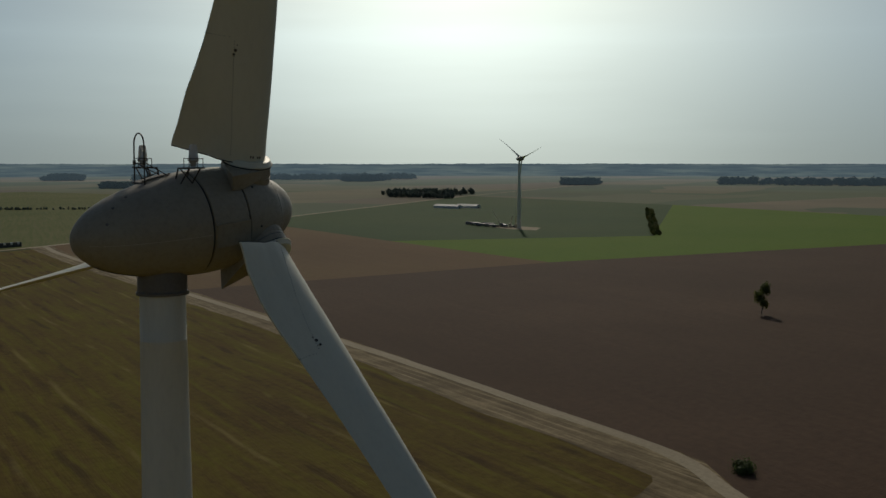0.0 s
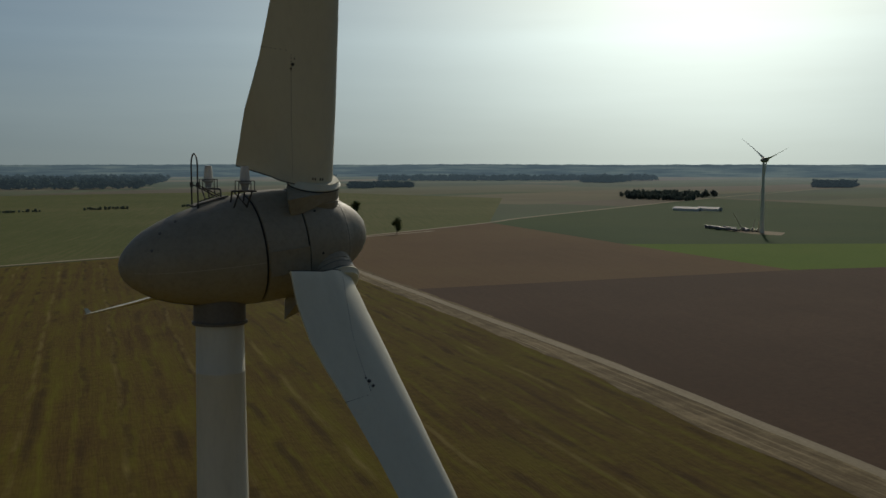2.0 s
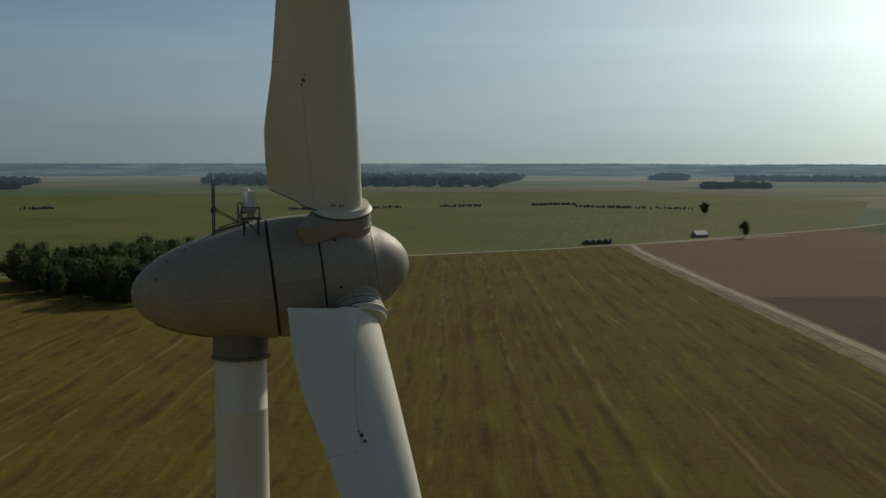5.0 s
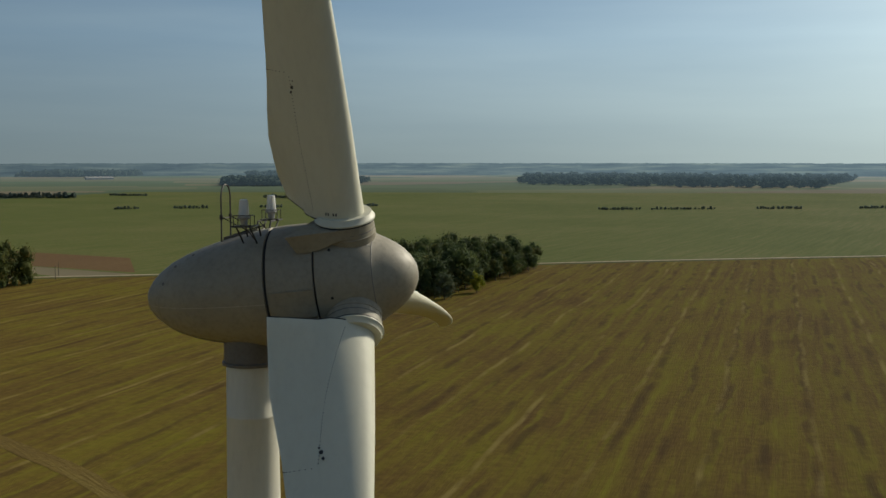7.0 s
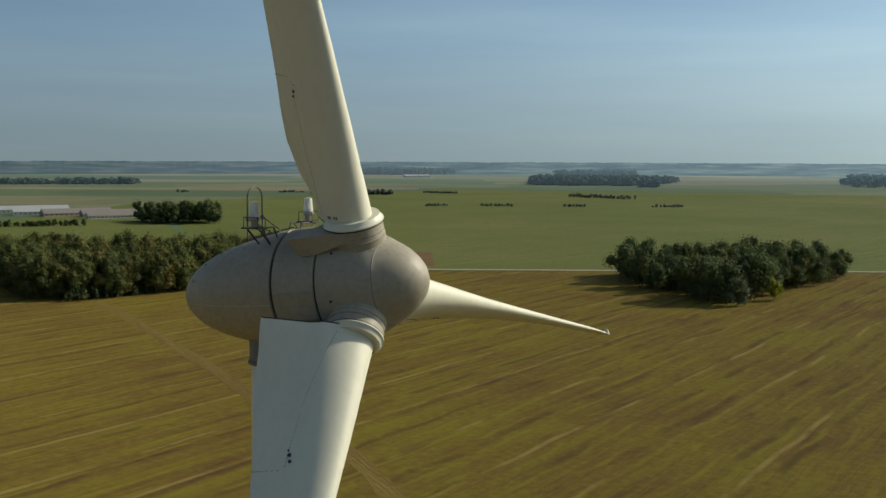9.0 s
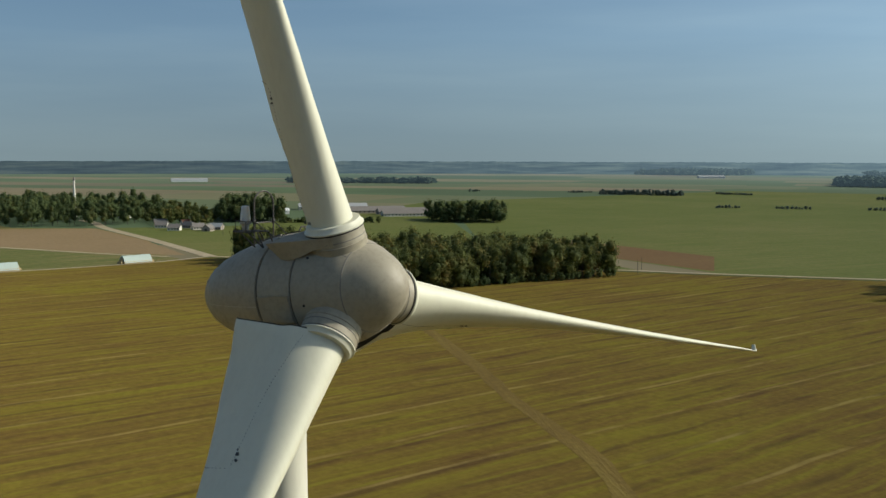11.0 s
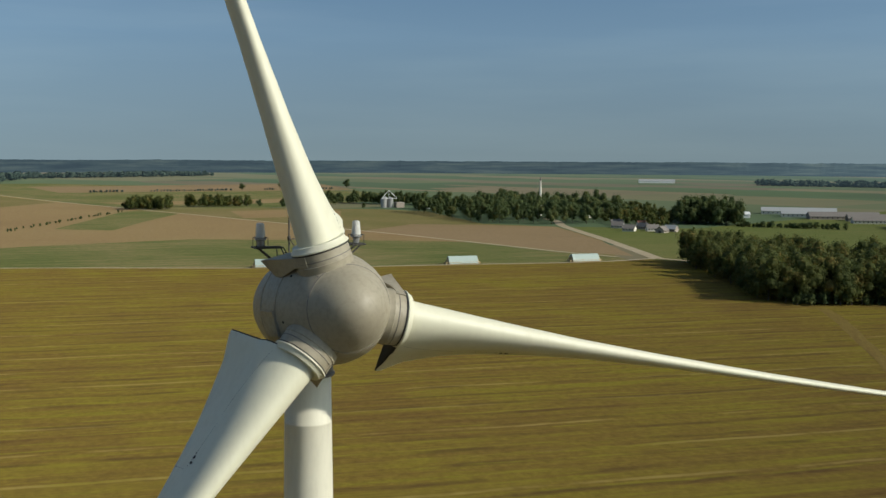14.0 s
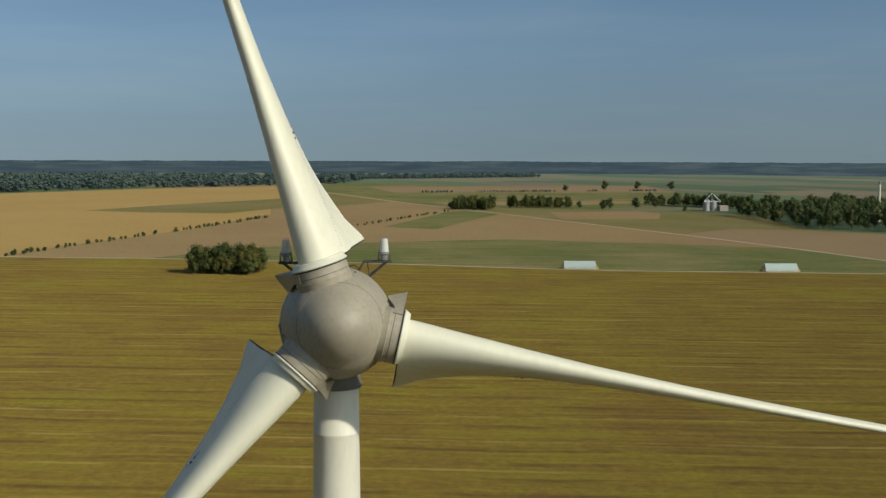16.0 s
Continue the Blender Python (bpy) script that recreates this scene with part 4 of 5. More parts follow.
# obstruction lights, brackets and the lightning hoop on top of the nacelle
def light_unit(x, side):
    y = 1.78 * side
    zt = 66.15
    bm = bmesh.new()
    add_lathe(bm, [(zt - 0.52, 0), (zt - 0.52, 0.11), (zt - 0.34, 0.13), (zt - 0.30, 0.2), (zt - 0.25, 0.2), (zt - 0.25, 0)], 24, "Z", Matrix.Translation((x, y, 0)))
    base = part("obstruction_light", bm, GALV, turbine, "obstruction light with frosted white lens")
    bm = bmesh.new()
    add_lathe(bm, [(zt - 0.25, 0), (zt - 0.25, 0.175), (zt - 0.1, 0.165), (zt + 0.2, 0.138), (zt + 0.27, 0.12), (zt + 0.29, 0)], 24, "Z", Matrix.Translation((x, y, 0)))
    part("lens", bm, LENS, base, "frosted white lens")
    bm = bmesh.new()
    add_lathe(bm, [(zt - 0.3, 0), (zt - 0.3, 0.07), (zt + 0.1, 0.07), (zt + 0.1, 0)], 12, "Z", Matrix.Translation((x, y, 0)))
    part("bulb", bm, LAMP_BODY, base)
    bm = bmesh.new()
    for dx in (-0.27, 0.27):       # guard frame
        add_tube(bm, [(x + dx, y - 0.2, zt - 0.55), (x + dx, y - 0.2, zt - 0.22), (x + dx, y + 0.2, zt - 0.22), (x + dx, y + 0.2, zt - 0.55)], 0.014, 6)
    for dy in (-0.2, 0.2):
        add_tube(bm, [(x - 0.27, y + dy, zt - 0.22), (x + 0.27, y + dy, zt - 0.22)], 0.014, 6)
    for dy in (-0.24, 0.24):       # platform
        add_box(bm, (0.62, 0.05, 0.05), pose(x, y + dy, zt - 0.56))
    for dx in (-0.3, 0, 0.3):
        add_box(bm, (0.05, 0.5, 0.04), pose(x + dx, y, zt - 0.555))
    for dx in (-0.22, 0.22):       # arms back to the shell
        add_tube(bm, [(x + dx, y + 0.22 * side, zt - 0.57), (x + dx, y - 0.75 * side, zt - 0.57), (x + dx, y - 0.95 * side, zt - 0.95)], 0.03, 6)
        add_tube(bm, [(x + dx, y + 0.1 * side, zt - 0.57), (x + dx, y - 0.55 * side, zt - 1.12)], 0.03, 6)
    add_tube(bm, [(x - 0.22, y - 0.62 * side, zt - 0.57), (x + 0.22, y - 0.55 * side, zt - 1.1)], 0.022, 6)
    part("bracket", bm, STEEL, base, "dark steel platform bracket")
    return base


light_unit(0.44, -1)
light_unit(0.16, 1)

bm = bmesh.new()
hx, hy0, hy1 = -0.80, -0.44, 0.40
arc = [(hx, (hy0 + hy1) / 2 - (hy1 - hy0) / 2 * math.cos(a), 66.42 + (hy1 - hy0) / 2 * math.sin(a)) for a in np.linspace(0, math.pi, 15)]
add_tube(bm, [(hx, hy0, 64.85)] + arc + [(hx, hy1, 64.85)], 0.028, 8)
add_tube(bm, [(hx, hy0, 65.75), (hx, hy1, 65.75)], 0.02, 6)
add_tube(bm, [(hx, hy0, 65.8), (hx + 0.95, hy0 + 0.1, 65.3)], 0.018, 6)
add_tube(bm, [(hx, hy1, 65.8), (hx + 0.95, hy1 - 0.1, 65.3)], 0.018, 6)
add_tube(bm, [(hx, (hy0 + hy1) / 2, 66.42 + (hy1 - hy0) / 2), (hx, (hy0 + hy1) / 2, 66.42 + (hy1 - hy0) / 2)], 0.015, 6)
for y in (hy0, hy1):
    add_lathe(bm, [(65.70, 0), (65.70, 0.06), (65.86, 0.06), (65.86, 0)], 10, "Z", Matrix.Translation((hx, y, 0)))
    add_box(bm, (0.2, 0.14, 0.05), pose(hx, y, 64.93, 0, -12))
part("lightning_hoop", bm, STEEL, turbine, "arched dark steel mast hoop on the nacelle")
bm = bmesh.new()
add_box(bm, (1.25, 0.75, 0.06), pose(-0.25, 0.2, 65.19, 0, -14, 3), 0.015)
add_box(bm, (1.15, 0.05, 0.05), pose(-0.25, -0.2, 65.24, 0, -14, 3))
part("roof_hatch", bm, SHELL_DARK, turbine, "dark hatch cover on the nacelle roof")
bm = bmesh.new()
add_tube(bm, [AX @ Vector((0.5, 0.9, 1.86)), AX @ Vector((0.45, 0.75, 2.02)), AX @ Vector((0.1, 0.4, 1.95)), AX @ Vector((-0.5, 0.3, 1.84))], 0.02, 6)
part("cable", bm, GAP, turbine)
for x, a in ((-2.2, 35), (-1.6, 24), (-2.6, 60), (-2.0, -30)):
    bm = bmesh.new()
    r = shell_r(x)
    add_lathe(bm, [(-0.02, 0), (-0.02, 0.06), (0.02, 0.05), (0.02, 0)], 10, "Z", AX @ Matrix.Rotation(radians(a), 4, "X") @ pose(x, 0, r, 0, -15))
    part("lifting_point", bm, SHELL_DARK, nacelle)
for k in range(3):
    for x, da in ((3.05, 36), (3.05, 84)):
        bm = bmesh.new()
        add_lathe(bm, [(-0.02, 0), (-0.02, 0.05), (0.015, 0.045), (0.015, 0)], 10, "Z", AX @ Matrix.Rotation(radians(RANG + 120 * k + da - 90), 4, "X") @ pose(x, 0, shell_r(x), 0, 14))
        part("hub_plug", bm, GAP, spinner)
bm = bmesh.new()
add_box(bm, (1.45, 0.9, 0.06), AX @ Matrix.Rotation(radians(103), 4, "X") @ pose(1.80, 0, 1.945), 0.02)
part("access_panel", bm, SHELL, ring_ob)

# ---- far turbine and its building site ----
def far_turbine(x, y):
    t = empty("wind_turbine", pose(x, y, 0))
    tagged(t, "distant pale grey three-bladed wind turbine on a gravel pad", "wind turbine")
    bm = bmesh.new()
    add_lathe(bm, [(0, 0), (0, 2.0), (30, 1.5), (63.5, 1.0), (63.5, 0)], 20, "Z")
    part("tower", bm, TOWER, t)
    H = pose(0, 0, 65.2, 0, -4, 4)
    bm = bmesh.new()
    add_lathe(bm, [(p * 1.15, r * 1.1) for p, r in TAIL] + [(p * 1.15, r * 1.1) for p, r in RING[1:]] + [(p * 1.15, r * 1.1) for p, r in NOSE[1:]], 24, "X", H)
    part("nacelle", bm, SHELL, t)
    for k in range(3):
        a = radians(37 + 120 * k)
        outw, cw = Vector((0, math.cos(a), math.sin(a))), Vector((0, math.sin(a), -math.cos(a)))
        m = Matrix.Identity(4)
        for r in range(3):
            m[r][0], m[r][1], m[r][2] = (1, 0, 0)[r], cw[r], outw[r]
        B = H @ Matrix.Translation((HUBX * 1.1, 0, 0)) @ m @ Matrix.Diagonal((0.85, 0.85, 0.85, 1))
        bm = bmesh.new()
        rings = [[bm.verts.new(B @ Vector(p)) for p in section(s, 8)] for s in (1.5, 2.2, 4, 7, 12, 20, 30, 36.5)]
        for u, v in zip(rings, rings[1:]):
            for j in range(16):
                bm.faces.new((u[j], u[(j + 1) % 16], v[(j + 1) % 16], v[j]))
        bm.faces.new(rings[0]), bm.faces.new(rings[-1])
        part("blade", bm, TOWER, t)
    return t


far_turbine(682, 673)
sheet("gravel_pad", [(672, 640), (700, 662), (700, 690), (690, 720), (676, 712), (664, 668)], 0.12, ROAD, "pale gravel pad of the building site")
TRUCK = [painted("truck_paint_a", (0.10, 0.11, 0.14), (0.05, 0.045, 0.04), 0.5, 0.5, 1), painted("crane_paint", (0.45, 0.42, 0.30), (0.2, 0.15, 0.08), 0.5, 0.5, 1)]
WHITE_SHEET = painted("white_sheet_metal", (0.70, 0.71, 0.70), (0.35, 0.32, 0.27), 0.5, 0.5, 0.3)
TYRE = painted("tyre_rubber", (0.02, 0.02, 0.02), (0.06, 0.05, 0.04), 0.9, 0.4, 3)
GLASS, gnt, gb_ = nodes_of("dark_window_glass")
gb_.inputs["Base Color"].default_value, gb_.inputs["Roughness"].default_value = (0.02, 0.025, 0.03, 1), 0.08


def truck():
    t = empty("truck")
    tagged(t, "dark lorry with trailer parked on the building site", "truck", "site lorries")
    bm = bmesh.new()
    add_box(bm, (2.3, 2.5, 2.7), pose(7, 0, 2.05), 0.25)
    cab = part("cab", bm, TRUCK[0], t)
    bm = bmesh.new()
    add_box(bm, (0.06, 2.1, 0.9), pose(8.16, 0, 2.6), 0.02)
    part("windscreen", bm, GLASS, cab)
    bm = bmesh.new()
    add_box(bm, (12, 2.5, 0.35), pose(-0.5, 0, 1.25), 0.05)
    add_box(bm, (11.6, 2.4, 1.5), pose(-0.6, 0, 2.2), 0.1)
    part("trailer", bm, TRUCK[0], t)
    for x in (-5, -3.7, -2.4, 4.6, 7.2):
        for y in (-1.05, 1.05):
            bm = bmesh.new()
            add_lathe(bm, [(-0.15, 0), (-0.15, 0.45), (0.15, 0.45), (0.15, 0)], 14, "X", pose(x, y, 0.5, 0, 0, 90))
            part("wheel", bm, TYRE, t)
    return t


tr = truck()
tr.matrix_basis = pose(672, 712, 0.06, 0, 0, 100)
for x, y, a in ((676, 726, 95), (679, 734, 110), (672, 700, 80), (678, 688, 60), (684, 716, 98)):
    copy_thing(tr, pose(x, y, 0.06, 0, 0, a))


def crane(x, y, turn, reach, lift):
    t = empty("crane", pose(x, y, 0.1, 0, 0, turn))
    tagged(t, "mobile crane with a raised lattice boom on the site", "crane", "site cranes")
    bm = bmesh.new()
    add_box(bm, (9, 2.8, 1.1), pose(0, 0, 1.2), 0.15)
    part("carrier", bm, TRUCK[1], t)
    bm = bmesh.new()
    add_box(bm, (3, 2.4, 1.8), pose(-1.5, 0, 2.6), 0.2)
    part("upper_house", bm, TRUCK[1], t)
    for wx in (-3.5, -1.5, 1.5, 3.5):
        for wy in (-1.3, 1.3):
            bm = bmesh.new()
            add_lathe(bm, [(-0.2, 0), (-0.2, 0.55), (0.2, 0.55), (0.2, 0)], 14, "X", pose(wx, wy, 0.55, 0, 0, 90))
            part("wheel", bm, TYRE, t)
    bm = bmesh.new()
    a, b = Vector((-0.5, 0, 3)), Vector((reach, 0, lift))
    n = 10
    for oy, oz in ((-0.5, -0.4), (0.5, -0.4), (0, 0.5)):
        add_tube(bm, [a + Vector((0, oy, oz)), b + Vector((0, oy * 0.4, oz * 0.4))], 0.14, 5)
    for i in range(n):
        p, q = a.lerp(b, i / n), a.lerp(b, (i + 1) / n)
        s = 1 if i % 2 else -1
        add_tube(bm, [p + Vector((0, -0.45 * s, -0.35)), q + Vector((0, 0.45 * s, -0.35))], 0.07, 4)
    part("boom", bm, TRUCK[1], t)


crane(680, 698, 150, 7, 17)
crane(684, 686, 20, 3, 11)
crane(686, 682, 60, -3, 11)

# ---- farm buildings ----
ROOF_GREY = painted("fibre_cement_roof", (0.17, 0.155, 0.14), (0.08, 0.07, 0.06), 0.85, 0.7, 0.2)
ROOF_LIGHT = painted("pale_sheet_roof", (0.30, 0.315, 0.315), (0.3, 0.28, 0.25), 0.55, 0.5, 0.2)
ROOF_RED = painted("tile_roof", (0.24, 0.10, 0.055), (0.10, 0.06, 0.045), 0.85, 0.6, 0.5)
WALL_WHITE = painted("whitewashed_wall", (0.60, 0.57, 0.50), (0.30, 0.26, 0.20), 0.85, 0.6, 0.3)
WALL_OCHRE = painted("ochre_render", (0.50, 0.30, 0.06), (0.28, 0.18, 0.07), 0.85, 0.5, 0.5)
WALL_BRICK = painted("grey_brick_wall", (0.30, 0.26, 0.22), (0.16, 0.13, 0.11), 0.9, 0.6, 0.5)
TARP = painted("pale_tarpaulin", (0.34, 0.42, 0.39), (0.22, 0.26, 0.23), 0.55, 0.6, 0.5)
STRAW = painted("straw_bales", (0.42, 0.32, 0.16), (0.20, 0.14, 0.07), 0.95, 0.8, 1.5)
WRAP = painted("dark_bale_wrap", (0.035, 0.04, 0.045), (0.10, 0.09, 0.08), 0.5, 0.5, 1)


def gable(name, x, y, turn, length, width, wall_h, ridge, wall, roof, label, category, windows=0, doors=1):
    """A gabled building: walls, two roof slopes with overhang, window row, door."""
    h = empty(name, pose(x, y, 0, 0, 0, turn))
    tagged(h, label, category)
    L, W = length / 2, width / 2
    bm = bmesh.new()
    v = [bm.verts.new(p) for p in ((-L, -W, 0), (L, -W, 0), (L, W, 0), (-L, W, 0), (-L, -W, wall_h), (L, -W, wall_h), (L, W, wall_h), (-L, W, wall_h), (-L, 0, ridge - 0.15), (L, 0, ridge - 0.15))]
    for f in ((0, 1, 5, 4), (2, 3, 7, 6), (1, 2, 6, 9, 5), (3, 0, 4, 8, 7), (3, 2, 1, 0), (4, 5, 9, 8), (6, 7, 8, 9)):
        bm.faces.new([v[i] for i in f])
    body = part("wall", bm, wall, h, smooth=False)
    o = 0.5
    for s in (-1, 1):
        bm = bmesh.new()
        drop = (ridge - wall_h) / W * o
        q = [(-L - o, s * (W + o), wall_h - drop), (L + o, s * (W + o), wall_h - drop), (L + o, 0, ridge), (-L - o, 0, ridge)]
        lo = [bm.verts.new(p) for p in q]
        hi = [bm.verts.new((a, b, c + 0.18)) for a, b, c in q]
        bm.faces.new(lo), bm.faces.new(hi)
        for j in range(4):
            bm.faces.new((lo[j], lo[(j + 1) % 4], hi[(j + 1) % 4], hi[j]))
        part("roof", bm, roof, h, smooth=False)
    for s in (-1, 1):
        for i in range(windows):
            bm = bmesh.new()
            wx = -L + length * (i + 0.5) / windows
            add_box(bm, (min(1.3, length / windows * 0.5), 0.12, wall_h * 0.34), pose(wx, s * (W + 0.02), wall_h * 0.55))
            part("window", bm, GLASS, body, smooth=False)
    for s in (-1, 1)[:doors]:
        bm = bmesh.new()
        add_box(bm, (0.14, min(3.4, width * 0.3), wall_h * 0.8), pose(s * (L + 0.02), 0, wall_h * 0.4))
        part("door", bm, STEEL, body, smooth=False)
    return h


def chimney(h, x, y, z):
    bm = bmesh.new()
    add_box(bm, (0.6, 0.6, 1.8), pose(x, y, z), 0.03)
    part("chimney", bm, WALL_BRICK, h, smooth=False)


gable("barn", 348, 822, 20, 13, 7, 2.6, 5.6, WALL_BRICK, ROOF_LIGHT, "small barn with a pale sheet-metal roof beside the road", "barn")
gable("dairy_shed", -955, 880, 51, 85, 22, 4.0, 8.0, WALL_WHITE, ROOF_LIGHT, "long white dairy shed with pale metal roof", "farm shed", 16, 2)
gable("dairy_shed", -905, 850, 51, 60, 20, 4.0, 7.6, WALL_WHITE, ROOF_LIGHT, "white dairy shed with pale metal roof", "farm shed", 12, 2)
gable("cattle_barn", -860, 858, 60, 75, 20, 3.4, 8.0, WALL_BRICK, ROOF_GREY, "old cattle barn with dark grey fibre-cement roof", "barn", 14, 2)
gable("cattle_barn", -815, 868, 57, 70, 18, 3.4, 7.6, WALL_BRICK, ROOF_GREY, "old cattle barn with dark grey fibre-cement roof", "barn", 14, 2)
gable("cattle_barn", -784, 842, 56, 66, 15, 3.2, 7.0, WALL_WHITE, ROOF_GREY, "whitewashed cattle barn with a row of small openings", "barn", 16, 2)
gable("machine_shed", -925, 768, 60, 22, 14, 4, 6.5, WHITE_SHEET, WHITE_SHEET, "white round-topped machine shed", "farm shed")
gable("white_shed", 890, 1018, 100, 40, 10, 3, 5, WHITE_SHEET, ROOF_LIGHT, "long low white shed in the fields", "farm shed")
gable("white_shed", 915, 1005, 100, 34, 9, 3, 5, WHITE_SHEET, ROOF_LIGHT, "long low white shed in the fields", "farm shed")
gable("white_shed", -2230, 1560, 60, 90, 25, 5, 9, WHITE_SHEET, ROOF_LIGHT, "long low white shed in the fields", "farm shed")
gable("white_shed", -1500, 2950, 40, 80, 25, 5, 9, WHITE_SHEET, ROOF_LIGHT, "long low white shed in the fields", "farm shed")

for i, (x, y, turn, wall, roof, lab) in enumerate([(-1060, 668, 20, WALL_WHITE, ROOF_GREY, "white two-storey village house"), (-1035, 690, 70, WALL_WHITE, ROOF_LIGHT, "pale village house with light roof"), (-853, 560, 60, WALL_OCHRE, ROOF_GREY, "small yellow village house"),
                                                   (-782, 528, 40, WALL_WHITE, ROOF_GREY, "low white village house"), (-776, 549, 70, WALL_WHITE, ROOF_GREY, "low white village house"), (-764, 561, 30, WALL_BRICK, ROOF_LIGHT, "low brick outbuilding among the houses"),
                                                   (-800, 556, 10, WALL_BRICK, ROOF_GREY, "low brick outbuilding among the houses"), (-830, 575, 80, WALL_WHITE, ROOF_RED, "white house with red roof"), (-1000, 640, 30, WALL_WHITE, ROOF_GREY, "white two-storey village house"),
                                                   (-755, 545, 120, WALL_BRICK, ROOF_GREY, "low brick outbuilding among the houses"), (-980, 600, 30, WALL_WHITE, ROOF_RED, "white house with red roof"), (-820, 540, 40, WALL_WHITE, ROOF_GREY, "low white village house")]):
    tall = "two-storey" in lab
    h = gable("house", x, y, turn, 11, 8, 5.6 if tall else 2.8, 9.2 if tall else 6.0, wall, roof, lab, "house", 4, 1)
    chimney(h, 2, 0.6, 9.4 if tall else 6.3)

# grain silos with their head frame, and a domed tank
silos = empty("grain_silo", pose(-1254, 470, 0))
tagged(silos, "group of galvanised grain silos under a steel head frame", "silo")
for dx, dy in ((0, -9), (0, 0), (-8, -4)):
    bm = bmesh.new()
    add_lathe(bm, [(0, 0), (0, 4), (11, 4), (11.1, 4.15), (14, 0.5), (14.4, 0)], 24, "Z", pose(dx, dy, 0))
    part("bin", bm, GALV, silos)
bm = bmesh.new()
for a, b in (((2, -13, 12), (0, -2, 22)), ((2, 9, 12), (0, -2, 22)), ((0, -2, 22), (0, -2, 0)), ((2, -13, 12), (2, 9, 12))):
    add_tube(bm, [a, b], 0.3, 6)
part("head_frame", bm, WHITE_SHEET, silos)
bm = bmesh.new()
add_box(bm, (9, 11, 7), pose(4, 11, 3.5), 0.1)
part("machine_house", bm, WALL_BRICK, silos, smooth=False)
tank = empty("storage_tank", pose(-1213, 503, 0))
tagged(tank, "white domed storage tank beside the silos", "tank")
bm = bmesh.new()
add_lathe(bm, [(0, 0), (0, 6), (5, 6), (8, 4.6), (9.6, 2.4), (10, 0)], 28, "Z")
part("shell", bm, WHITE_SHEET, tank)

# slender tower that rises above the village trees
spire = empty("village_tower", pose(-1030, 570, 0))
tagged(spire, "slender white tapered tower rising above the village trees", "tower")
bm = bmesh.new()
add_lathe(bm, [(0, 0), (0, 2.0), (12, 1.7), (12.05, 1.85), (12.3, 1.85), (12.35, 1.65), (40, 0.95), (40, 0)], 24, "Z")
part("shaft", bm, WALL_WHITE, spire)
bm = bmesh.new()
add_lathe(bm, [(40, 0), (40, 1.25), (40.6, 1.35), (41.2, 1.25), (44.5, 0.12), (44.6, 0)], 24, "Z")
part("cap", bm, ROOF_GREY, spire, "dark grey pointed cap")

# straw stacks under tarpaulin along the west road
def straw_stack():
    t = empty("straw_stack")
    tagged(t, "long straw bale stack under a pale grey-green tarpaulin", "straw stack", "straw stacks by the road")
    for i in range(10):
        for side in (-1, 1):
            bm = bmesh.new()
            add_box(bm, (1.9, 2.2, 1.5), pose(-9.0 + 2.0 * i, side * 2.35, 0.75), 0.12)
            part("bale", bm, STRAW, t)
    for e in (-1, 1):
        for lvl, off in ((0.75, 10.6), (2.2, 9.7), (3.5, 8.9)):
            bm = bmesh.new()
            add_box(bm, (1.6, 5.6 - lvl, 1.4), pose(e * off, 0, lvl), 0.15)
            part("bale", bm, STRAW, t)
    bm = bmesh.new()
    n, rows = 21, []
    rnd = random.Random(5)
    for i in range(n):
        x = -9.6 + 19.2 * i / (n - 1)
        rows.append([bm.verts.new((x, y, z + rnd.uniform(-0.10, 0.10))) for y, z in ((-3.7, 0.55), (-3.2, 1.7), (-2.2, 3.4), (-0.6, 5.0), (0.6, 5.0), (2.2, 3.4), (3.2, 1.7), (3.7, 0.55))])
    for u, v in zip(rows, rows[1:]):
        for j in range(7):
            bm.faces.new((u[j], u[j + 1], v[j + 1], v[j]))
    bm.faces.new(rows[0]), bm.faces.new(rows[-1])
    part("tarpaulin", bm, TARP, t, "pale grey-green tarpaulin")
    return t


st = straw_stack()
st.matrix_basis = pose(-592, 146, 0.05, 0, 0, 80)
copy_thing(st, pose(-570, 264, 0.05, 0, 0, 84))
copy_thing(st, pose(-556, 345, 0.05, 0, 0, 87))

# dark wrapped bale row at the north corner of the field
bales = empty("bale_row", pose(240, 762, 0.05, 0, 0, 18))
tagged(bales, "row of stacked dark wrapped bales by the farm road", "bale stack")
for i in range(14):
    for lvl in range(2):
        bm = bmesh.new()
        add_lathe(bm, [(-0.85, 0), (-0.85, 0.7), (-0.7, 0.92), (0.7, 0.92), (0.85, 0.7), (0.85, 0)], 14, "X", pose(-13 + 1.95 * i, 0, 0.92 + lvl * 1.75, 0, 0, 90))
        part("bale", bm, WRAP if lvl == 0 or i % 3 else WHITE_SHEET, bales)

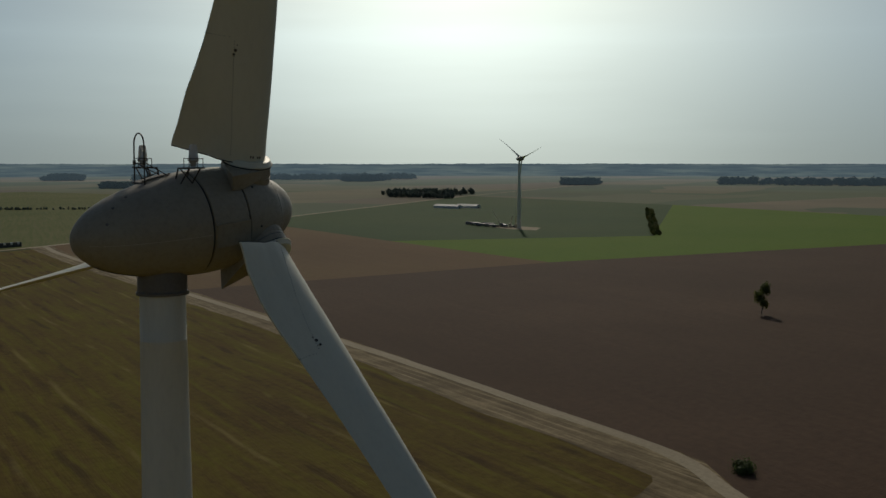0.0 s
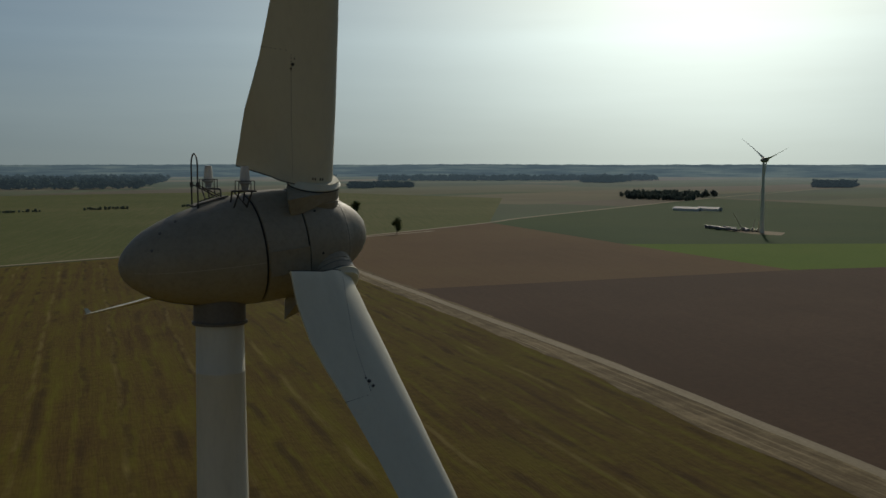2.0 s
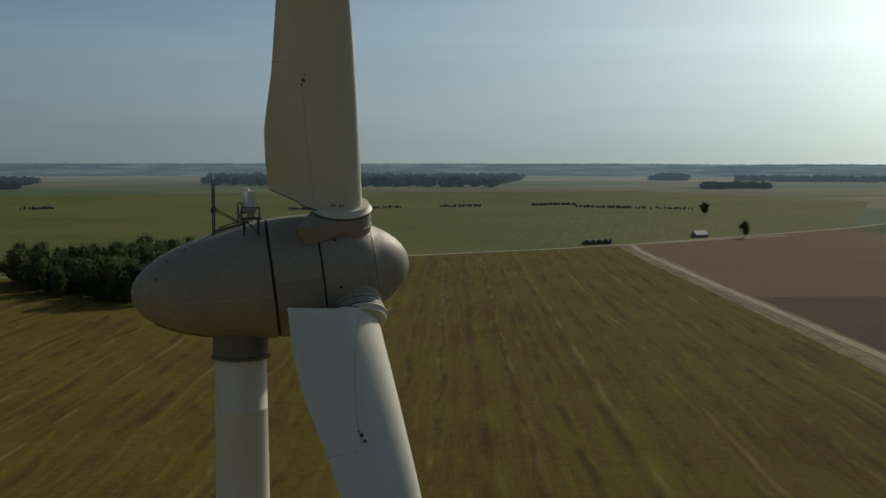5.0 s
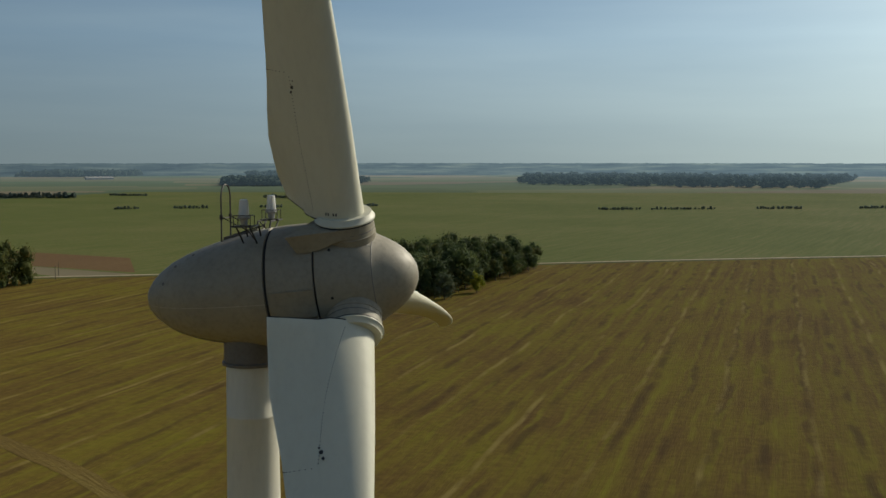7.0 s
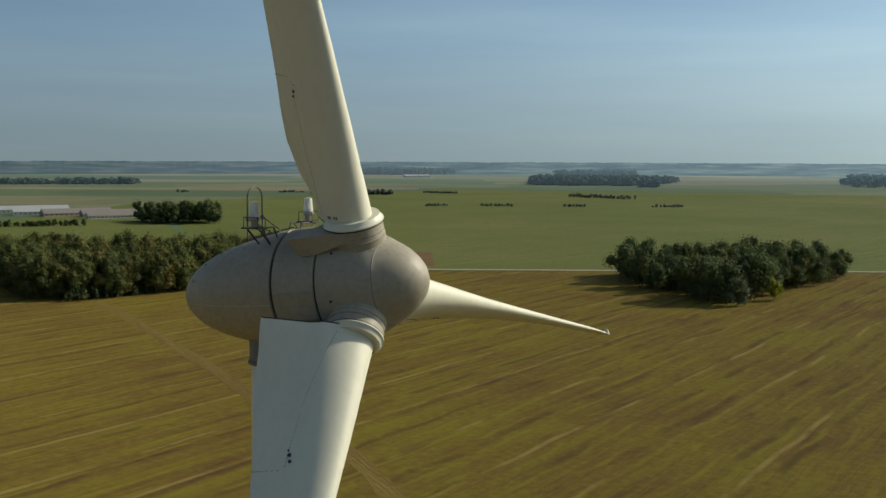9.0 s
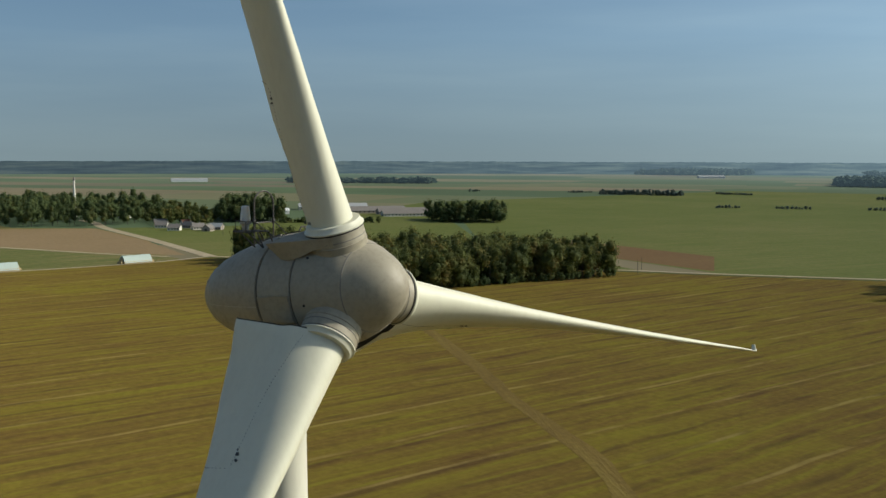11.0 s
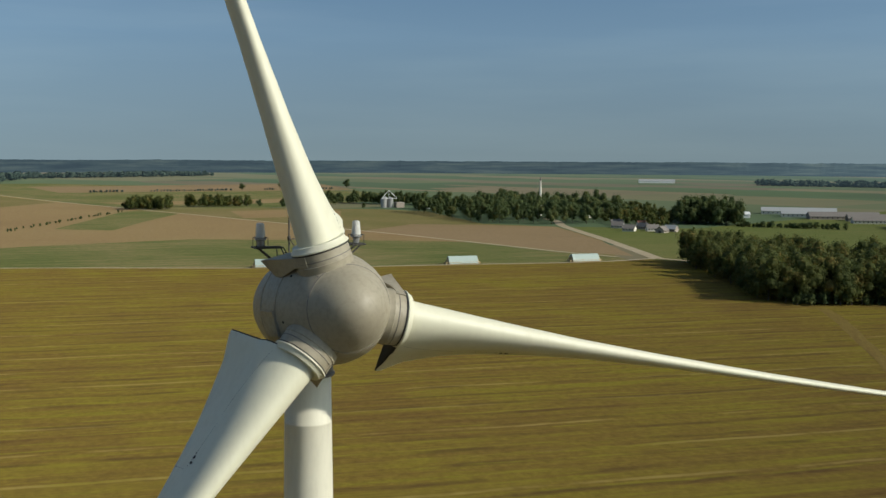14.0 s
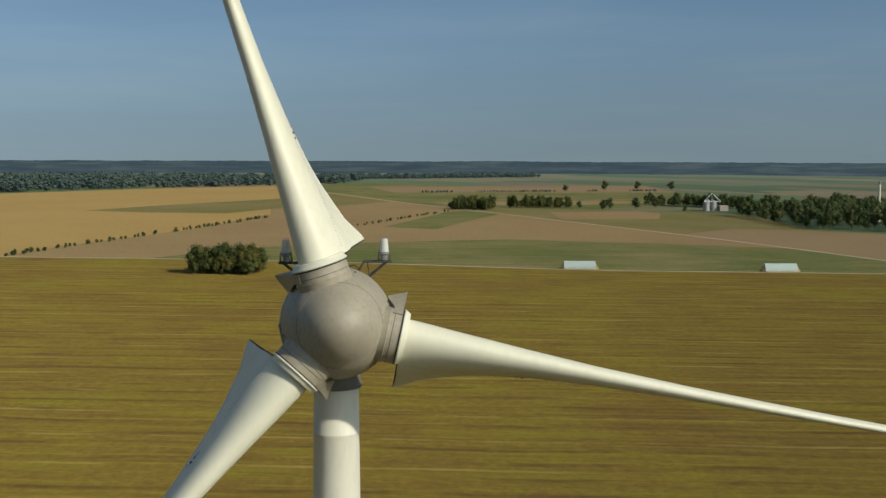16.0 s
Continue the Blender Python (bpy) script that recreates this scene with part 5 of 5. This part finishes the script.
# wooden posts along the road
post = empty("utility_pole", pose(-289, 506, 0))
tagged(post, "weathered wooden utility pole at the roadside", "utility pole", "roadside poles")
bm = bmesh.new()
add_tube(bm, [(0, 0, -0.3), (0, 0, 8)], 0.16, 8, 0.11)
part("pole", bm, BARK, post)
bm = bmesh.new()
add_box(bm, (0.1, 1.6, 0.1), pose(0, 0, 7.5))
part("crossarm", bm, BARK, post)
for x, y in ((-297, 524), (-560, 470), (-700, 520)):
    copy_thing(post, pose(x, y, 0, 0, 0, 20))

# distant forest on the horizon, haze painted in as blue-grey colour and sunward emission
BACK, bnt, bb = nodes_of("far_forest_haze_glow")
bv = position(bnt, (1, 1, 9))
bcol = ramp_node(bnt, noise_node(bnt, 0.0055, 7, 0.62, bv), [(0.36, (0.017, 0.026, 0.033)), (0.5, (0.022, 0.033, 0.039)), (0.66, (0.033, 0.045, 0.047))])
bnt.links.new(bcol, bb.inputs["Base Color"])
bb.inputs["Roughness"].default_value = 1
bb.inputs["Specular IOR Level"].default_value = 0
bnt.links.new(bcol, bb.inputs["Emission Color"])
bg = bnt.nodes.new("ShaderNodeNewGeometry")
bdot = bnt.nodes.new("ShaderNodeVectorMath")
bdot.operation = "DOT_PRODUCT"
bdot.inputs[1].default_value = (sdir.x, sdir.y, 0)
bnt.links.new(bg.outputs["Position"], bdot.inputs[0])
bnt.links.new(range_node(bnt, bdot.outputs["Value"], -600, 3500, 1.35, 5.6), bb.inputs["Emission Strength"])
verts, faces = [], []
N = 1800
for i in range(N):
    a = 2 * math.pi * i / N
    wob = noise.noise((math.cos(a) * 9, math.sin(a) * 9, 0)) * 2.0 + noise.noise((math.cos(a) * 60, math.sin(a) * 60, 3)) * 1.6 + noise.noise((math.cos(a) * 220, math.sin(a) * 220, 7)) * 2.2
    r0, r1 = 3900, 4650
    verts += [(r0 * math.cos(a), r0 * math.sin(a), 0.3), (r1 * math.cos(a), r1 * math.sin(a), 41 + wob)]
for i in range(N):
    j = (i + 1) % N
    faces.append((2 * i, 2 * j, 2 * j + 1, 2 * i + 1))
tagged(mesh_ob("backdrop", verts, faces, BACK), "forest and fields on the horizon with blue-grey haze painted as glow", "backdrop", kind="structure")
